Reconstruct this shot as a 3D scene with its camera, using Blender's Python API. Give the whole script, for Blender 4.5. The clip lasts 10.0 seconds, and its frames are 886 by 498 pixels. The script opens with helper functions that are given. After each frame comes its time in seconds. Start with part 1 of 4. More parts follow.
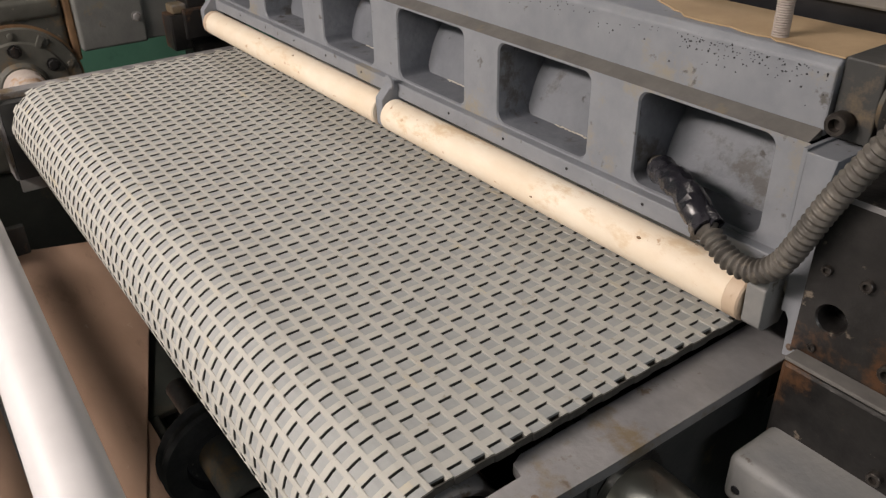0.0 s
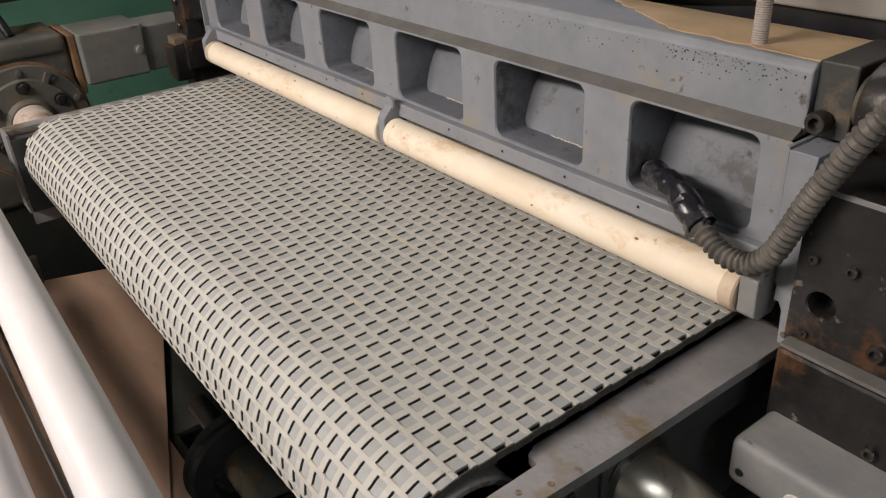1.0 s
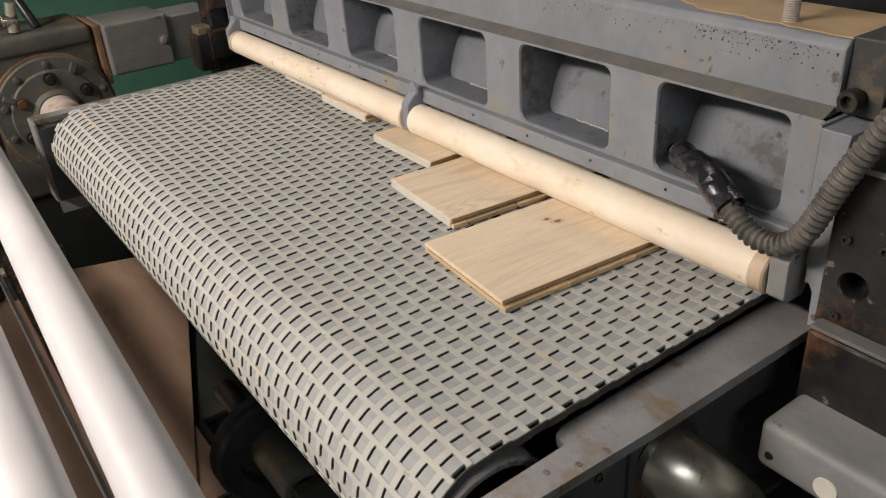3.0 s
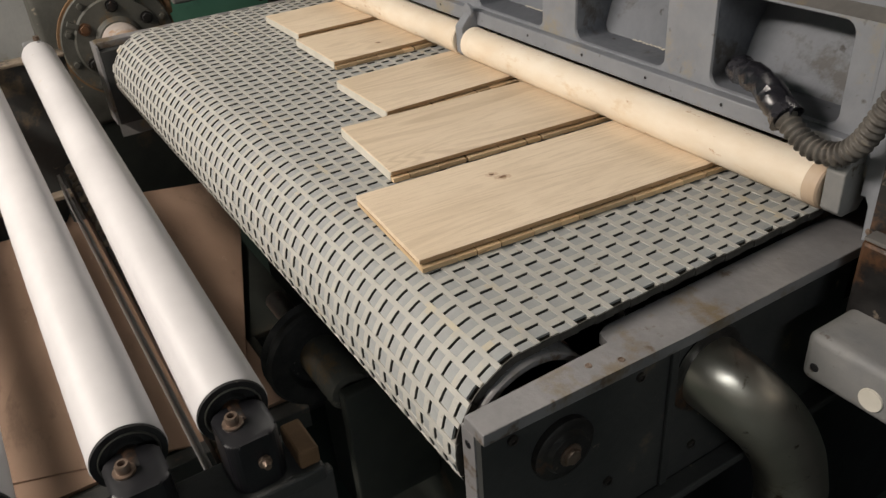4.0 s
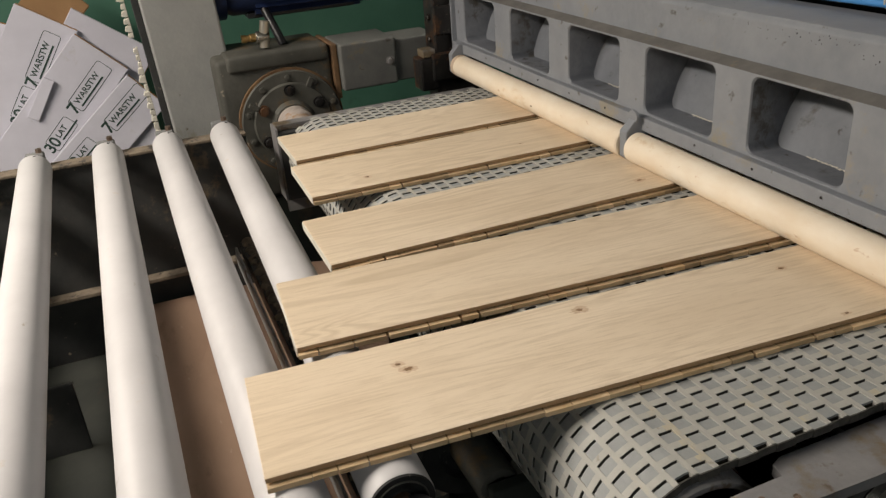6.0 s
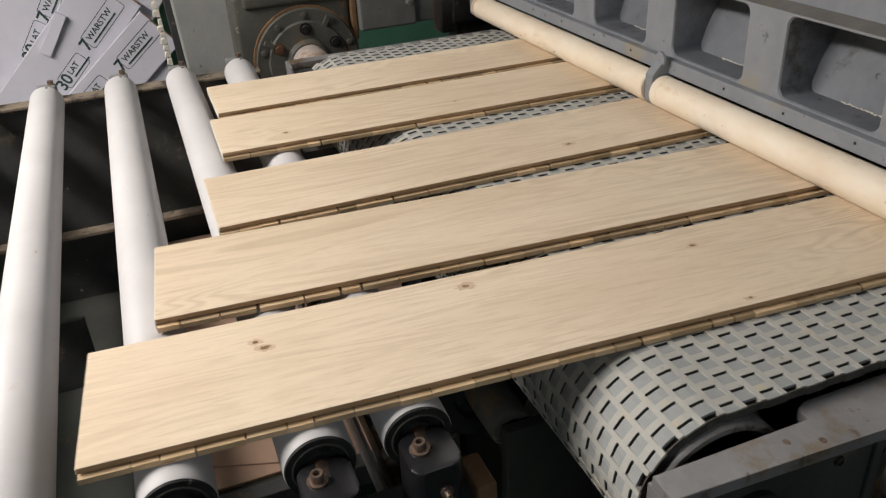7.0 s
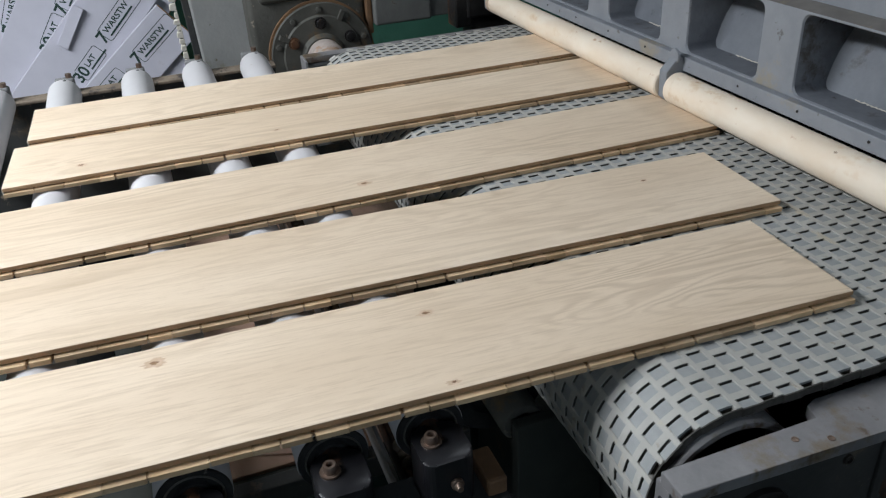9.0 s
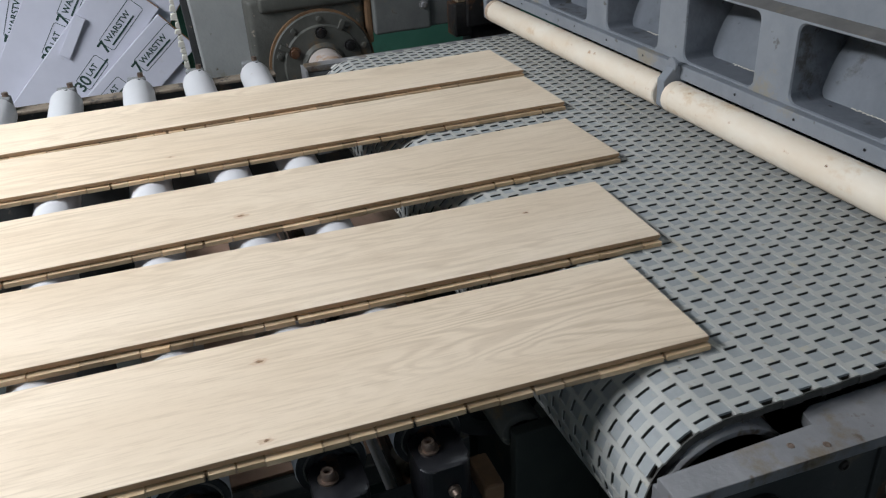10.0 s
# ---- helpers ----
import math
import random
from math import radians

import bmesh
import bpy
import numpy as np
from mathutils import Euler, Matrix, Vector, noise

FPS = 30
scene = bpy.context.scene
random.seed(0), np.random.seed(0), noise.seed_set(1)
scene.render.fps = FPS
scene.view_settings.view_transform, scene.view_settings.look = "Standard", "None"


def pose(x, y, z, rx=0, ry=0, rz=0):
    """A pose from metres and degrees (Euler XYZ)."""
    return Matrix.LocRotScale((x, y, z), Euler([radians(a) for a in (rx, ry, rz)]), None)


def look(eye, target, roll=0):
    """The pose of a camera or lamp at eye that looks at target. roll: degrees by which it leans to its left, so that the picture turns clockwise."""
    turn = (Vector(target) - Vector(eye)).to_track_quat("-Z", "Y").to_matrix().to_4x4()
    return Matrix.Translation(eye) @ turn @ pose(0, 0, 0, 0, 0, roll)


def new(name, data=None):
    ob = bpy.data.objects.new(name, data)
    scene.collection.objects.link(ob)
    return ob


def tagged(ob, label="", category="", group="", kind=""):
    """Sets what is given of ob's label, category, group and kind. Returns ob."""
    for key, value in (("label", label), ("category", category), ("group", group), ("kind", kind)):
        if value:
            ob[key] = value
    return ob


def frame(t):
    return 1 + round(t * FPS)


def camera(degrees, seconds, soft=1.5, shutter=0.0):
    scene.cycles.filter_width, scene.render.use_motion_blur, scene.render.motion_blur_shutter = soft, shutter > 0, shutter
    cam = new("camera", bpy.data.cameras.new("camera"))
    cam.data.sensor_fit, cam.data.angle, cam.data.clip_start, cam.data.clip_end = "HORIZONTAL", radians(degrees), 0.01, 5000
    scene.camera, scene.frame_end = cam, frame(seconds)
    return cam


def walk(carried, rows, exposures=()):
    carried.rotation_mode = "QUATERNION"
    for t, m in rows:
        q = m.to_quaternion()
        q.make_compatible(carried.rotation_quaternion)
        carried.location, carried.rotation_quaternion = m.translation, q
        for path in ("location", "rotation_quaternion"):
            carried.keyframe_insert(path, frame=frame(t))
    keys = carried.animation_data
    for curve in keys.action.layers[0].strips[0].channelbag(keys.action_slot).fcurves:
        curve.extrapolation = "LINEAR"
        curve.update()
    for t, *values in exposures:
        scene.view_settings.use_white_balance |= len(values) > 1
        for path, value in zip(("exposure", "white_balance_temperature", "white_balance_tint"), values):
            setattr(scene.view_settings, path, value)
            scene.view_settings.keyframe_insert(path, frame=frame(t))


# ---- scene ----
cam = camera(57.8, 10.0, soft=1.2, shutter=0.35)
PATH = [
    (0, (1.06, -0.668, 1.396), (-0.346, 0.341, 0.393), -0.9),
    (0.5, (1.079, -0.698, 1.404), (-0.326, 0.348, 0.438), -2.3),
    (1, (1.091, -0.706, 1.41), (-0.329, 0.322, 0.447), -3.2),
    (1.5, (1.096, -0.711, 1.406), (-0.332, 0.288, 0.425), -3.9),
    (2, (1.1, -0.712, 1.41), (-0.344, 0.268, 0.433), -4.5),
    (2.2, (1.098, -0.713, 1.411), (-0.346, 0.272, 0.438), -4.5),
    (3.3, (1.09, -0.715, 1.394), (-0.355, 0.268, 0.422), -3.9),
    (3.5, (1.093, -0.717, 1.395), (-0.351, 0.26, 0.414), -4.1),
    (3.7, (1.108, -0.728, 1.367), (-0.355, 0.208, 0.375), -4.3),
    (3.9, (1.12, -0.739, 1.351), (-0.356, 0.13, 0.317), -4.6),
    (4, (1.12, -0.74, 1.351), (-0.352, 0.112, 0.299), -4.4),
    (4.2, (1.114, -0.743, 1.359), (-0.37, 0.073, 0.295), -4.7),
    (4.5, (1.102, -0.759, 1.389), (-0.461, 0.008, 0.404), -5.1),
    (5, (1.106, -0.772, 1.423), (-0.565, -0.048, 0.594), -5.1),
    (5.5, (1.112, -0.777, 1.41), (-0.578, -0.098, 0.583), -4.9),
    (6, (1.105, -0.79, 1.399), (-0.578, -0.153, 0.526), -4.5),
    (6.2, (1.1, -0.786, 1.387), (-0.586, -0.17, 0.504), -4.4),
    (7.3, (1.087, -0.806, 1.367), (-0.55, -0.219, 0.379), -3.2),
    (7.5, (1.084, -0.809, 1.365), (-0.555, -0.227, 0.377), -3.2),
    (8, (1.085, -0.812, 1.367), (-0.556, -0.239, 0.378), -3.0),
    (8.5, (1.095, -0.803, 1.371), (-0.55, -0.242, 0.381), -3.2),
    (9, (1.097, -0.802, 1.375), (-0.553, -0.243, 0.393), -3.4),
    (9.5, (1.099, -0.801, 1.376), (-0.557, -0.245, 0.404), -3.5),
    (10, (1.103, -0.8, 1.377), (-0.557, -0.24, 0.413), -3.5),
]
# the film's own white balance drifts from warm to cool
TINTS = [(0.0, 0.26, 6720, 16), (2.2, 0.26, 6720, 16), (3.5, 0.12, 6700, 13), (6.2, -0.20, 6850, 11), (7.3, -0.16, 6180, 12), (8.0, -0.19, 5830, 9), (9.0, -0.22, 5560, 8), (10.0, -0.21, 5500, 8)]
walk(cam, [(t, look(eye, target, roll)) for t, eye, target, roll in PATH], TINTS)

# ---- light ----
world = bpy.data.worlds.new("hall_air")
scene.world = world
world.use_nodes = True
world.node_tree.nodes["Background"].inputs[0].default_value = (0.75, 0.85, 1.0, 1)
world.node_tree.nodes["Background"].inputs[1].default_value = 0.03
scene.view_settings.exposure = 0.0


def unseen_lamp(x, y, z, length, power, turn, colour):
    """The area lamp of an unseen hall lamp; luminaire() builds its housing and glowing diffuser."""
    lamp = bpy.data.lights.new("unseen_light", "AREA")
    lamp.shape, lamp.size, lamp.size_y, lamp.energy, lamp.color = "RECTANGLE", length, 0.25, power, colour
    ob = new("unseen_light", lamp)
    ob.matrix_world = pose(x, y, z - 0.02, 0, 0, turn)
    return ob


unseen_lamp(-0.25, -2.3, 2.4, 1.6, 122, 12, (1.0, 0.935, 0.86))
# two fill lamps without a known source, added to lift far side and column
unseen_lamp(-1.3, 0.9, 3.2, 1.5, 8, 0, (1.0, 0.96, 0.90))
unseen_lamp(3.4, -1.2, 2.4, 1.5, 22, 90, (0.82, 0.92, 1.0))

# ---- materials ----


def mat(name, c1, c2, scale=30.0, rough=0.6, metal=0.0, bump=0.15, spot=None, spot_scale=6.0, spot_at=0.62,
        stretch=(1, 1, 1), fine=None, shade=0.0, spec=0.5, fleck=None):
    """Two tones by fine noise, an optional third tone in patches, bump, and a tone per object."""
    m = bpy.data.materials.new(name)
    m.use_nodes = True
    nt = m.node_tree
    n, l = nt.nodes, nt.links
    b = n["Principled BSDF"]
    b.inputs["Metallic"].default_value = metal
    b.inputs["Specular IOR Level"].default_value = spec
    tc, mp = n.new("ShaderNodeTexCoord"), n.new("ShaderNodeMapping")
    mp.inputs["Scale"].default_value = stretch
    l.new(tc.outputs["Object"], mp.inputs["Vector"])
    info = n.new("ShaderNodeObjectInfo")
    shift = n.new("ShaderNodeVectorMath")
    shift.operation = "ADD"
    mul = n.new("ShaderNodeMath")
    mul.operation, mul.inputs[1].default_value = "MULTIPLY", 37.0
    l.new(info.outputs["Random"], mul.inputs[0])
    l.new(mp.outputs[0], shift.inputs[0])
    l.new(mul.outputs[0], shift.inputs[1])
    t1 = n.new("ShaderNodeTexNoise")
    t1.inputs["Scale"].default_value, t1.inputs["Detail"].default_value, t1.inputs["Roughness"].default_value = scale, 6, 0.65
    l.new(shift.outputs[0], t1.inputs["Vector"])
    r1 = n.new("ShaderNodeMapRange")
    r1.inputs[1].default_value, r1.inputs[2].default_value = 0.32, 0.68
    l.new(t1.outputs["Fac"], r1.inputs[0])
    mix = n.new("ShaderNodeMix")
    mix.data_type = "RGBA"
    mix.inputs[6].default_value, mix.inputs[7].default_value = (*c1, 1), (*c2, 1)
    l.new(r1.outputs[0], mix.inputs[0])
    out = mix.outputs[2]
    if spot:
        t2 = n.new("ShaderNodeTexNoise")
        t2.inputs["Scale"].default_value, t2.inputs["Detail"].default_value, t2.inputs["Roughness"].default_value = spot_scale, 8, 0.7
        l.new(shift.outputs[0], t2.inputs["Vector"])
        r2 = n.new("ShaderNodeMapRange")
        r2.inputs[1].default_value, r2.inputs[2].default_value = spot_at, spot_at + 0.08
        l.new(t2.outputs["Fac"], r2.inputs[0])
        m2 = n.new("ShaderNodeMix")
        m2.data_type = "RGBA"
        m2.inputs[7].default_value = (*spot, 1)
        l.new(r2.outputs[0], m2.inputs[0])
        l.new(out, m2.inputs[6])
        out = m2.outputs[2]
    if fleck:
        tone, fleck_scale, fleck_at = fleck
        t4, r4, m4 = n.new("ShaderNodeTexNoise"), n.new("ShaderNodeMapRange"), n.new("ShaderNodeMix")
        t4.inputs["Scale"].default_value, t4.inputs["Detail"].default_value, t4.inputs["Roughness"].default_value = fleck_scale, 5, 0.6
        l.new(shift.outputs[0], t4.inputs["Vector"])
        r4.inputs[1].default_value, r4.inputs[2].default_value = fleck_at, fleck_at + 0.05
        l.new(t4.outputs["Fac"], r4.inputs[0])
        m4.data_type = "RGBA"
        m4.inputs[7].default_value = (*tone, 1)
        l.new(r4.outputs[0], m4.inputs[0])
        l.new(out, m4.inputs[6])
        out = m4.outputs[2]
    if shade:
        hs = n.new("ShaderNodeHueSaturation")
        r3 = n.new("ShaderNodeMapRange")
        r3.inputs[3].default_value, r3.inputs[4].default_value = 1 - shade, 1 + shade
        l.new(info.outputs["Random"], r3.inputs[0])
        l.new(r3.outputs[0], hs.inputs["Value"])
        l.new(out, hs.inputs["Color"])
        out = hs.outputs[0]
    l.new(out, b.inputs["Base Color"])
    rr = n.new("ShaderNodeMapRange")
    rr.inputs[3].default_value, rr.inputs[4].default_value = max(0.05, rough - 0.12), min(1.0, rough + 0.12)
    l.new(t1.outputs["Fac"], rr.inputs[0])
    l.new(rr.outputs[0], b.inputs["Roughness"])
    if bump:
        bp = n.new("ShaderNodeBump")
        bp.inputs["Strength"].default_value, bp.inputs["Distance"].default_value = bump, 0.002
        if fine:
            t3 = n.new("ShaderNodeTexNoise")
            t3.inputs["Scale"].default_value, t3.inputs["Detail"].default_value = fine, 3
            l.new(shift.outputs[0], t3.inputs["Vector"])
            l.new(t3.outputs["Fac"], bp.inputs["Height"])
        else:
            l.new(t1.outputs["Fac"], bp.inputs["Height"])
        l.new(bp.outputs[0], b.inputs["Normal"])
    return m


def oak(name, c1, c2, c3):
    """Sanded oak: long streaks, arched growth rings and fine pores, different on every plank."""
    m = bpy.data.materials.new(name)
    m.use_nodes = True
    n, l = m.node_tree.nodes, m.node_tree.links
    b = n["Principled BSDF"]
    tc, info = n.new("ShaderNodeTexCoord"), n.new("ShaderNodeObjectInfo")
    mul, add = n.new("ShaderNodeMath"), n.new("ShaderNodeVectorMath")
    mul.operation, mul.inputs[1].default_value, add.operation = "MULTIPLY", 53.0, "ADD"
    l.new(info.outputs["Random"], mul.inputs[0])
    l.new(tc.outputs["Object"], add.inputs[0])
    l.new(mul.outputs[0], add.inputs[1])

    def noise_at(sx, sy, scale, detail, rough, distort=0.0):
        mp, t = n.new("ShaderNodeMapping"), n.new("ShaderNodeTexNoise")
        mp.inputs["Scale"].default_value = (sx, sy, 1)
        l.new(add.outputs[0], mp.inputs["Vector"])
        l.new(mp.outputs[0], t.inputs["Vector"])
        t.inputs["Scale"].default_value, t.inputs["Detail"].default_value = scale, detail
        t.inputs["Roughness"].default_value, t.inputs["Distortion"].default_value = rough, distort
        return t.outputs["Fac"]

    def ramp(src, lo, hi):
        r = n.new("ShaderNodeMapRange")
        r.inputs[1].default_value, r.inputs[2].default_value = lo, hi
        l.new(src, r.inputs[0])
        return r.outputs[0]

    def blend(fac, a, c):
        x = n.new("ShaderNodeMix")
        x.data_type = "RGBA"
        l.new(fac, x.inputs[0])
        for k, v in ((6, a), (7, c)):
            if isinstance(v, tuple):
                x.inputs[k].default_value = (*v, 1)
            else:
                l.new(v, x.inputs[k])
        return x.outputs[2]

    base = noise_at(7.0, 0.9, 1.7, 3, 0.45, 0.9)
    sine, ring = n.new("ShaderNodeMath"), n.new("ShaderNodeMath")
    ring.operation, ring.inputs[1].default_value, sine.operation = "MULTIPLY", 84.0, "SINE"
    l.new(base, ring.inputs[0])
    l.new(ring.outputs[0], sine.inputs[0])
    streak = noise_at(70, 3.5, 4.0, 6, 0.75)
    pores = noise_at(240, 9, 5.0, 2, 0.5)
    tone = noise_at(3, 1.0, 2.2, 3, 0.5)
    col = blend(ramp(tone, 0.35, 0.65), c1, c2)
    m1 = n.new("ShaderNodeMath")
    m1.operation = "MULTIPLY"
    l.new(ramp(sine.outputs[0], -0.4, 1.15), m1.inputs[0])
    l.new(ramp(noise_at(9, 1.2, 2.0, 4, 0.6), 0.34, 1.0), m1.inputs[1])
    col = blend(m1.outputs[0], col, c3)
    m2 = n.new("ShaderNodeMath")
    m2.operation, m2.inputs[1].default_value = "MULTIPLY", 0.54
    l.new(ramp(streak, 0.5, 0.74), m2.inputs[0])
    col = blend(m2.outputs[0], col, c3)
    m3 = n.new("ShaderNodeMath")
    m3.operation, m3.inputs[1].default_value = "MULTIPLY", 0.28
    l.new(ramp(pores, 0.58, 0.72), m3.inputs[0])
    col = blend(m3.outputs[0], col, c3)
    hs, r3 = n.new("ShaderNodeHueSaturation"), n.new("ShaderNodeMapRange")
    r3.inputs[3].default_value, r3.inputs[4].default_value = 0.92, 1.05
    l.new(info.outputs["Random"], r3.inputs[0])
    l.new(r3.outputs[0], hs.inputs["Value"])
    l.new(col, hs.inputs["Color"])
    l.new(hs.outputs[0], b.inputs["Base Color"])
    b.inputs["Roughness"].default_value = 0.62
    b.inputs["Specular IOR Level"].default_value = 0.3
    bp = n.new("ShaderNodeBump")
    bp.inputs["Strength"].default_value, bp.inputs["Distance"].default_value = 0.12, 0.001
    l.new(pores, bp.inputs["Height"])
    l.new(bp.outputs[0], b.inputs["Normal"])
    return m


GREY = mat("grey_machine_paint", (0.203, 0.216, 0.240), (0.252, 0.265, 0.288), 22, 0.55, 0, 0.35, (0.275, 0.25, 0.205), 7, 0.58, fine=110, fleck=((0.11, 0.105, 0.10), 38, 0.65))
OLIVE_GREY = mat("olive_grey_column_paint", (0.27, 0.275, 0.265), (0.33, 0.33, 0.315), 9, 0.5, 0, 0.3, (0.20, 0.185, 0.14), 5, 0.57, fine=110, fleck=((0.12, 0.10, 0.07), 30, 0.66))
GRIME = mat("brown_grime", (0.105, 0.10, 0.094), (0.155, 0.147, 0.136), 26, 0.85, 0, 0.5, (0.18, 0.155, 0.115), 9, 0.58)
# pocket insides: dark smudges, and shade put into the paint's tone
SOOT_SHADE = mat("sooty_shaded_paint", (0.082, 0.09, 0.105), (0.155, 0.166, 0.187), 14, 0.62, 0, 0.4, (0.058, 0.055, 0.052), 11, 0.56, fine=120, fleck=((0.035, 0.032, 0.03), 30, 0.67))
POCKET = mat("sooty_shaded_pocket_paint", (0.125, 0.137, 0.158), (0.19, 0.203, 0.225), 12, 0.6, 0, 0.4, (0.08, 0.078, 0.076), 9, 0.57, fine=120, fleck=((0.045, 0.042, 0.04), 30, 0.66))
GREY_DIRTY = mat("dusty_grey_paint", (0.165, 0.168, 0.172), (0.235, 0.232, 0.222), 14, 0.6, 0, 0.35, (0.25, 0.20, 0.13), 8, 0.60, fine=110, fleck=((0.075, 0.06, 0.045), 32, 0.65))
STEEL_TOP = mat("worn_painted_steel", (0.175, 0.172, 0.176), (0.275, 0.268, 0.268), 10, 0.42, 0.15, 0.3, (0.17, 0.13, 0.082), 6.5, 0.53, fine=90, fleck=((0.115, 0.085, 0.062), 21, 0.615))
DUST = mat("sanding_dust", (0.50, 0.36, 0.21), (0.38, 0.27, 0.16), 9, 0.95, 0, 0.5, (0.24, 0.19, 0.13), 6, 0.6)
DUST_DARK = mat("caked_brown_dust", (0.12, 0.095, 0.07), (0.23, 0.185, 0.135), 40, 0.95, 0, 0.8, (0.05, 0.042, 0.035), 22, 0.54)
BLACK_STEEL = mat("blackened_steel", (0.013, 0.0128, 0.013), (0.045, 0.042, 0.040), 12, 0.36, 0.4, 0.4, (0.125, 0.064, 0.034), 7, 0.535, fine=80, fleck=((0.20, 0.165, 0.13), 42, 0.655))
DARK_SCREW = mat("oily_screw_steel", (0.03, 0.026, 0.024), (0.08, 0.07, 0.062), 60, 0.35, 0.6, 0.2)
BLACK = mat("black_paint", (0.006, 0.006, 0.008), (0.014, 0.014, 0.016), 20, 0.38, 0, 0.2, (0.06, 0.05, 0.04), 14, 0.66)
DARK_FRAME = mat("dark_blue_grey_paint", (0.022, 0.024, 0.024), (0.050, 0.050, 0.048), 8, 0.6, 0, 0.3, (0.13, 0.10, 0.065), 8, 0.60, fine=90, fleck=((0.22, 0.18, 0.13), 36, 0.68))
RIB = mat("belt_rib_rubber", (0.365, 0.358, 0.328), (0.425, 0.416, 0.38), 35, 0.8, 0, 0.25, (0.45, 0.405, 0.31), 8, 0.59, fleck=((0.30, 0.28, 0.235), 60, 0.635))
PIT = mat("belt_pit_rubber", (0.262, 0.275, 0.273), (0.312, 0.325, 0.320), 45, 0.75, 0, 0.2, (0.385, 0.35, 0.28), 9, 0.63)
# black of the belt's edge, also painted into the slits as their shade
CARCASS_AND_SLIT = mat("belt_carcass_and_slit_shade", (0.034, 0.032, 0.028), (0.075, 0.071, 0.062), 60, 0.85)
PAPER = mat("pressed_paper_sleeve", (0.77, 0.635, 0.475), (0.865, 0.775, 0.645), 5, 0.58, 0, 0.1, (0.71, 0.55, 0.37), 4.5, 0.56, stretch=(1.6, 3, 3), spec=0.35, fleck=((0.58, 0.40, 0.25), 22, 0.66))
SCORCH = mat("browned_paper_end", (0.50, 0.37, 0.26), (0.62, 0.49, 0.36), 14, 0.6, 0, 0.1, (0.38, 0.26, 0.17), 12, 0.58)
WHITE_ROLL = mat("white_roller_sleeve", (0.515, 0.503, 0.508), (0.575, 0.562, 0.567), 7, 0.5, 0, 0.1, (0.53, 0.47, 0.41), 14, 0.64, spec=0.35, fleck=((0.40, 0.36, 0.31), 34, 0.695))
RUBBER = mat("black_rubber", (0.012, 0.012, 0.012), (0.03, 0.03, 0.03), 40, 0.6, spec=0.2, fleck=((0.12, 0.11, 0.10), 50, 0.66))
SCREW = mat("rusty_screw_steel", (0.16, 0.11, 0.08), (0.26, 0.2, 0.16), 60, 0.45, 0.7, 0.2)
CHROME = mat("dull_chrome", (0.46, 0.43, 0.37), (0.62, 0.58, 0.50), 7, 0.30, 0.92, 0.3, (0.27, 0.21, 0.14), 6, 0.57, fleck=((0.15, 0.11, 0.075), 24, 0.61))
GEAR = mat("gearbox_grey", (0.05, 0.05, 0.042), (0.088, 0.086, 0.073), 14, 0.65, 0.05, 0.35, (0.14, 0.09, 0.042), 6, 0.565, fine=100, fleck=((0.20, 0.17, 0.13), 45, 0.66))
RUST = mat("rusty_orange_steel", (0.11, 0.06, 0.028), (0.20, 0.115, 0.055), 22, 0.8, 0, 0.4)
SHAFT = mat("pale_worn_shaft", (0.33, 0.28, 0.25), (0.42, 0.37, 0.33), 22, 0.65, 0.0, 0.1, (0.30, 0.17, 0.08), 10, 0.6)
BLUE = mat("blue_motor_paint", (0.007, 0.014, 0.045), (0.014, 0.028, 0.082), 16, 0.4, 0, 0.25, (0.06, 0.05, 0.042), 9, 0.58, fleck=((0.16, 0.13, 0.10), 40, 0.67))
GREEN = mat("green_wall_paint", (0.042, 0.128, 0.088), (0.06, 0.165, 0.115), 4, 0.6, 0, 0.2, (0.035, 0.10, 0.07), 3, 0.58, fine=80)
FLOOR = mat("green_floor_paint", (0.014, 0.024, 0.019), (0.028, 0.04, 0.033), 6, 0.5, 0, 0.2, (0.07, 0.06, 0.05), 5, 0.6)
HALL = mat("hall_plaster", (0.24, 0.25, 0.24), (0.30, 0.31, 0.30), 3, 0.8, 0, 0.2)
BOARD = mat("brown_hardboard", (0.285, 0.185, 0.13), (0.345, 0.23, 0.165), 5, 0.5, 0, 0.15, (0.23, 0.15, 0.105), 3, 0.57, stretch=(1, 3, 1), fleck=((0.42, 0.32, 0.24), 18, 0.68))
CARTON = mat("white_carton", (0.535, 0.53, 0.60), (0.585, 0.58, 0.65), 8, 0.7, 0, 0.1, (0.48, 0.46, 0.475), 6, 0.62)
KRAFT = mat("kraft_cardboard", (0.26, 0.145, 0.065), (0.32, 0.185, 0.085), 9, 0.8, 0, 0.1)
PRINT = mat("dark_green_print", (0.012, 0.035, 0.028), (0.02, 0.05, 0.04), 30, 0.6, 0, 0)
HOSE = mat("dusty_corrugated_hose", (0.05, 0.045, 0.040), (0.15, 0.135, 0.115), 40, 0.55, 0.1, 0.2, (0.24, 0.21, 0.17), 25, 0.58)
TAPE = mat("glossy_black_tape", (0.010, 0.010, 0.014), (0.025, 0.024, 0.03), 30, 0.25, 0, 0.5)
BRASS = mat("brass", (0.45, 0.28, 0.10), (0.55, 0.36, 0.15), 30, 0.35, 1.0, 0.1)
COVER_GREY = mat("dull_grey_box_paint", (0.105, 0.108, 0.102), (0.15, 0.152, 0.143), 14, 0.6, 0, 0.35, (0.19, 0.15, 0.09), 8, 0.62, fine=110, fleck=((0.06, 0.05, 0.04), 32, 0.66))
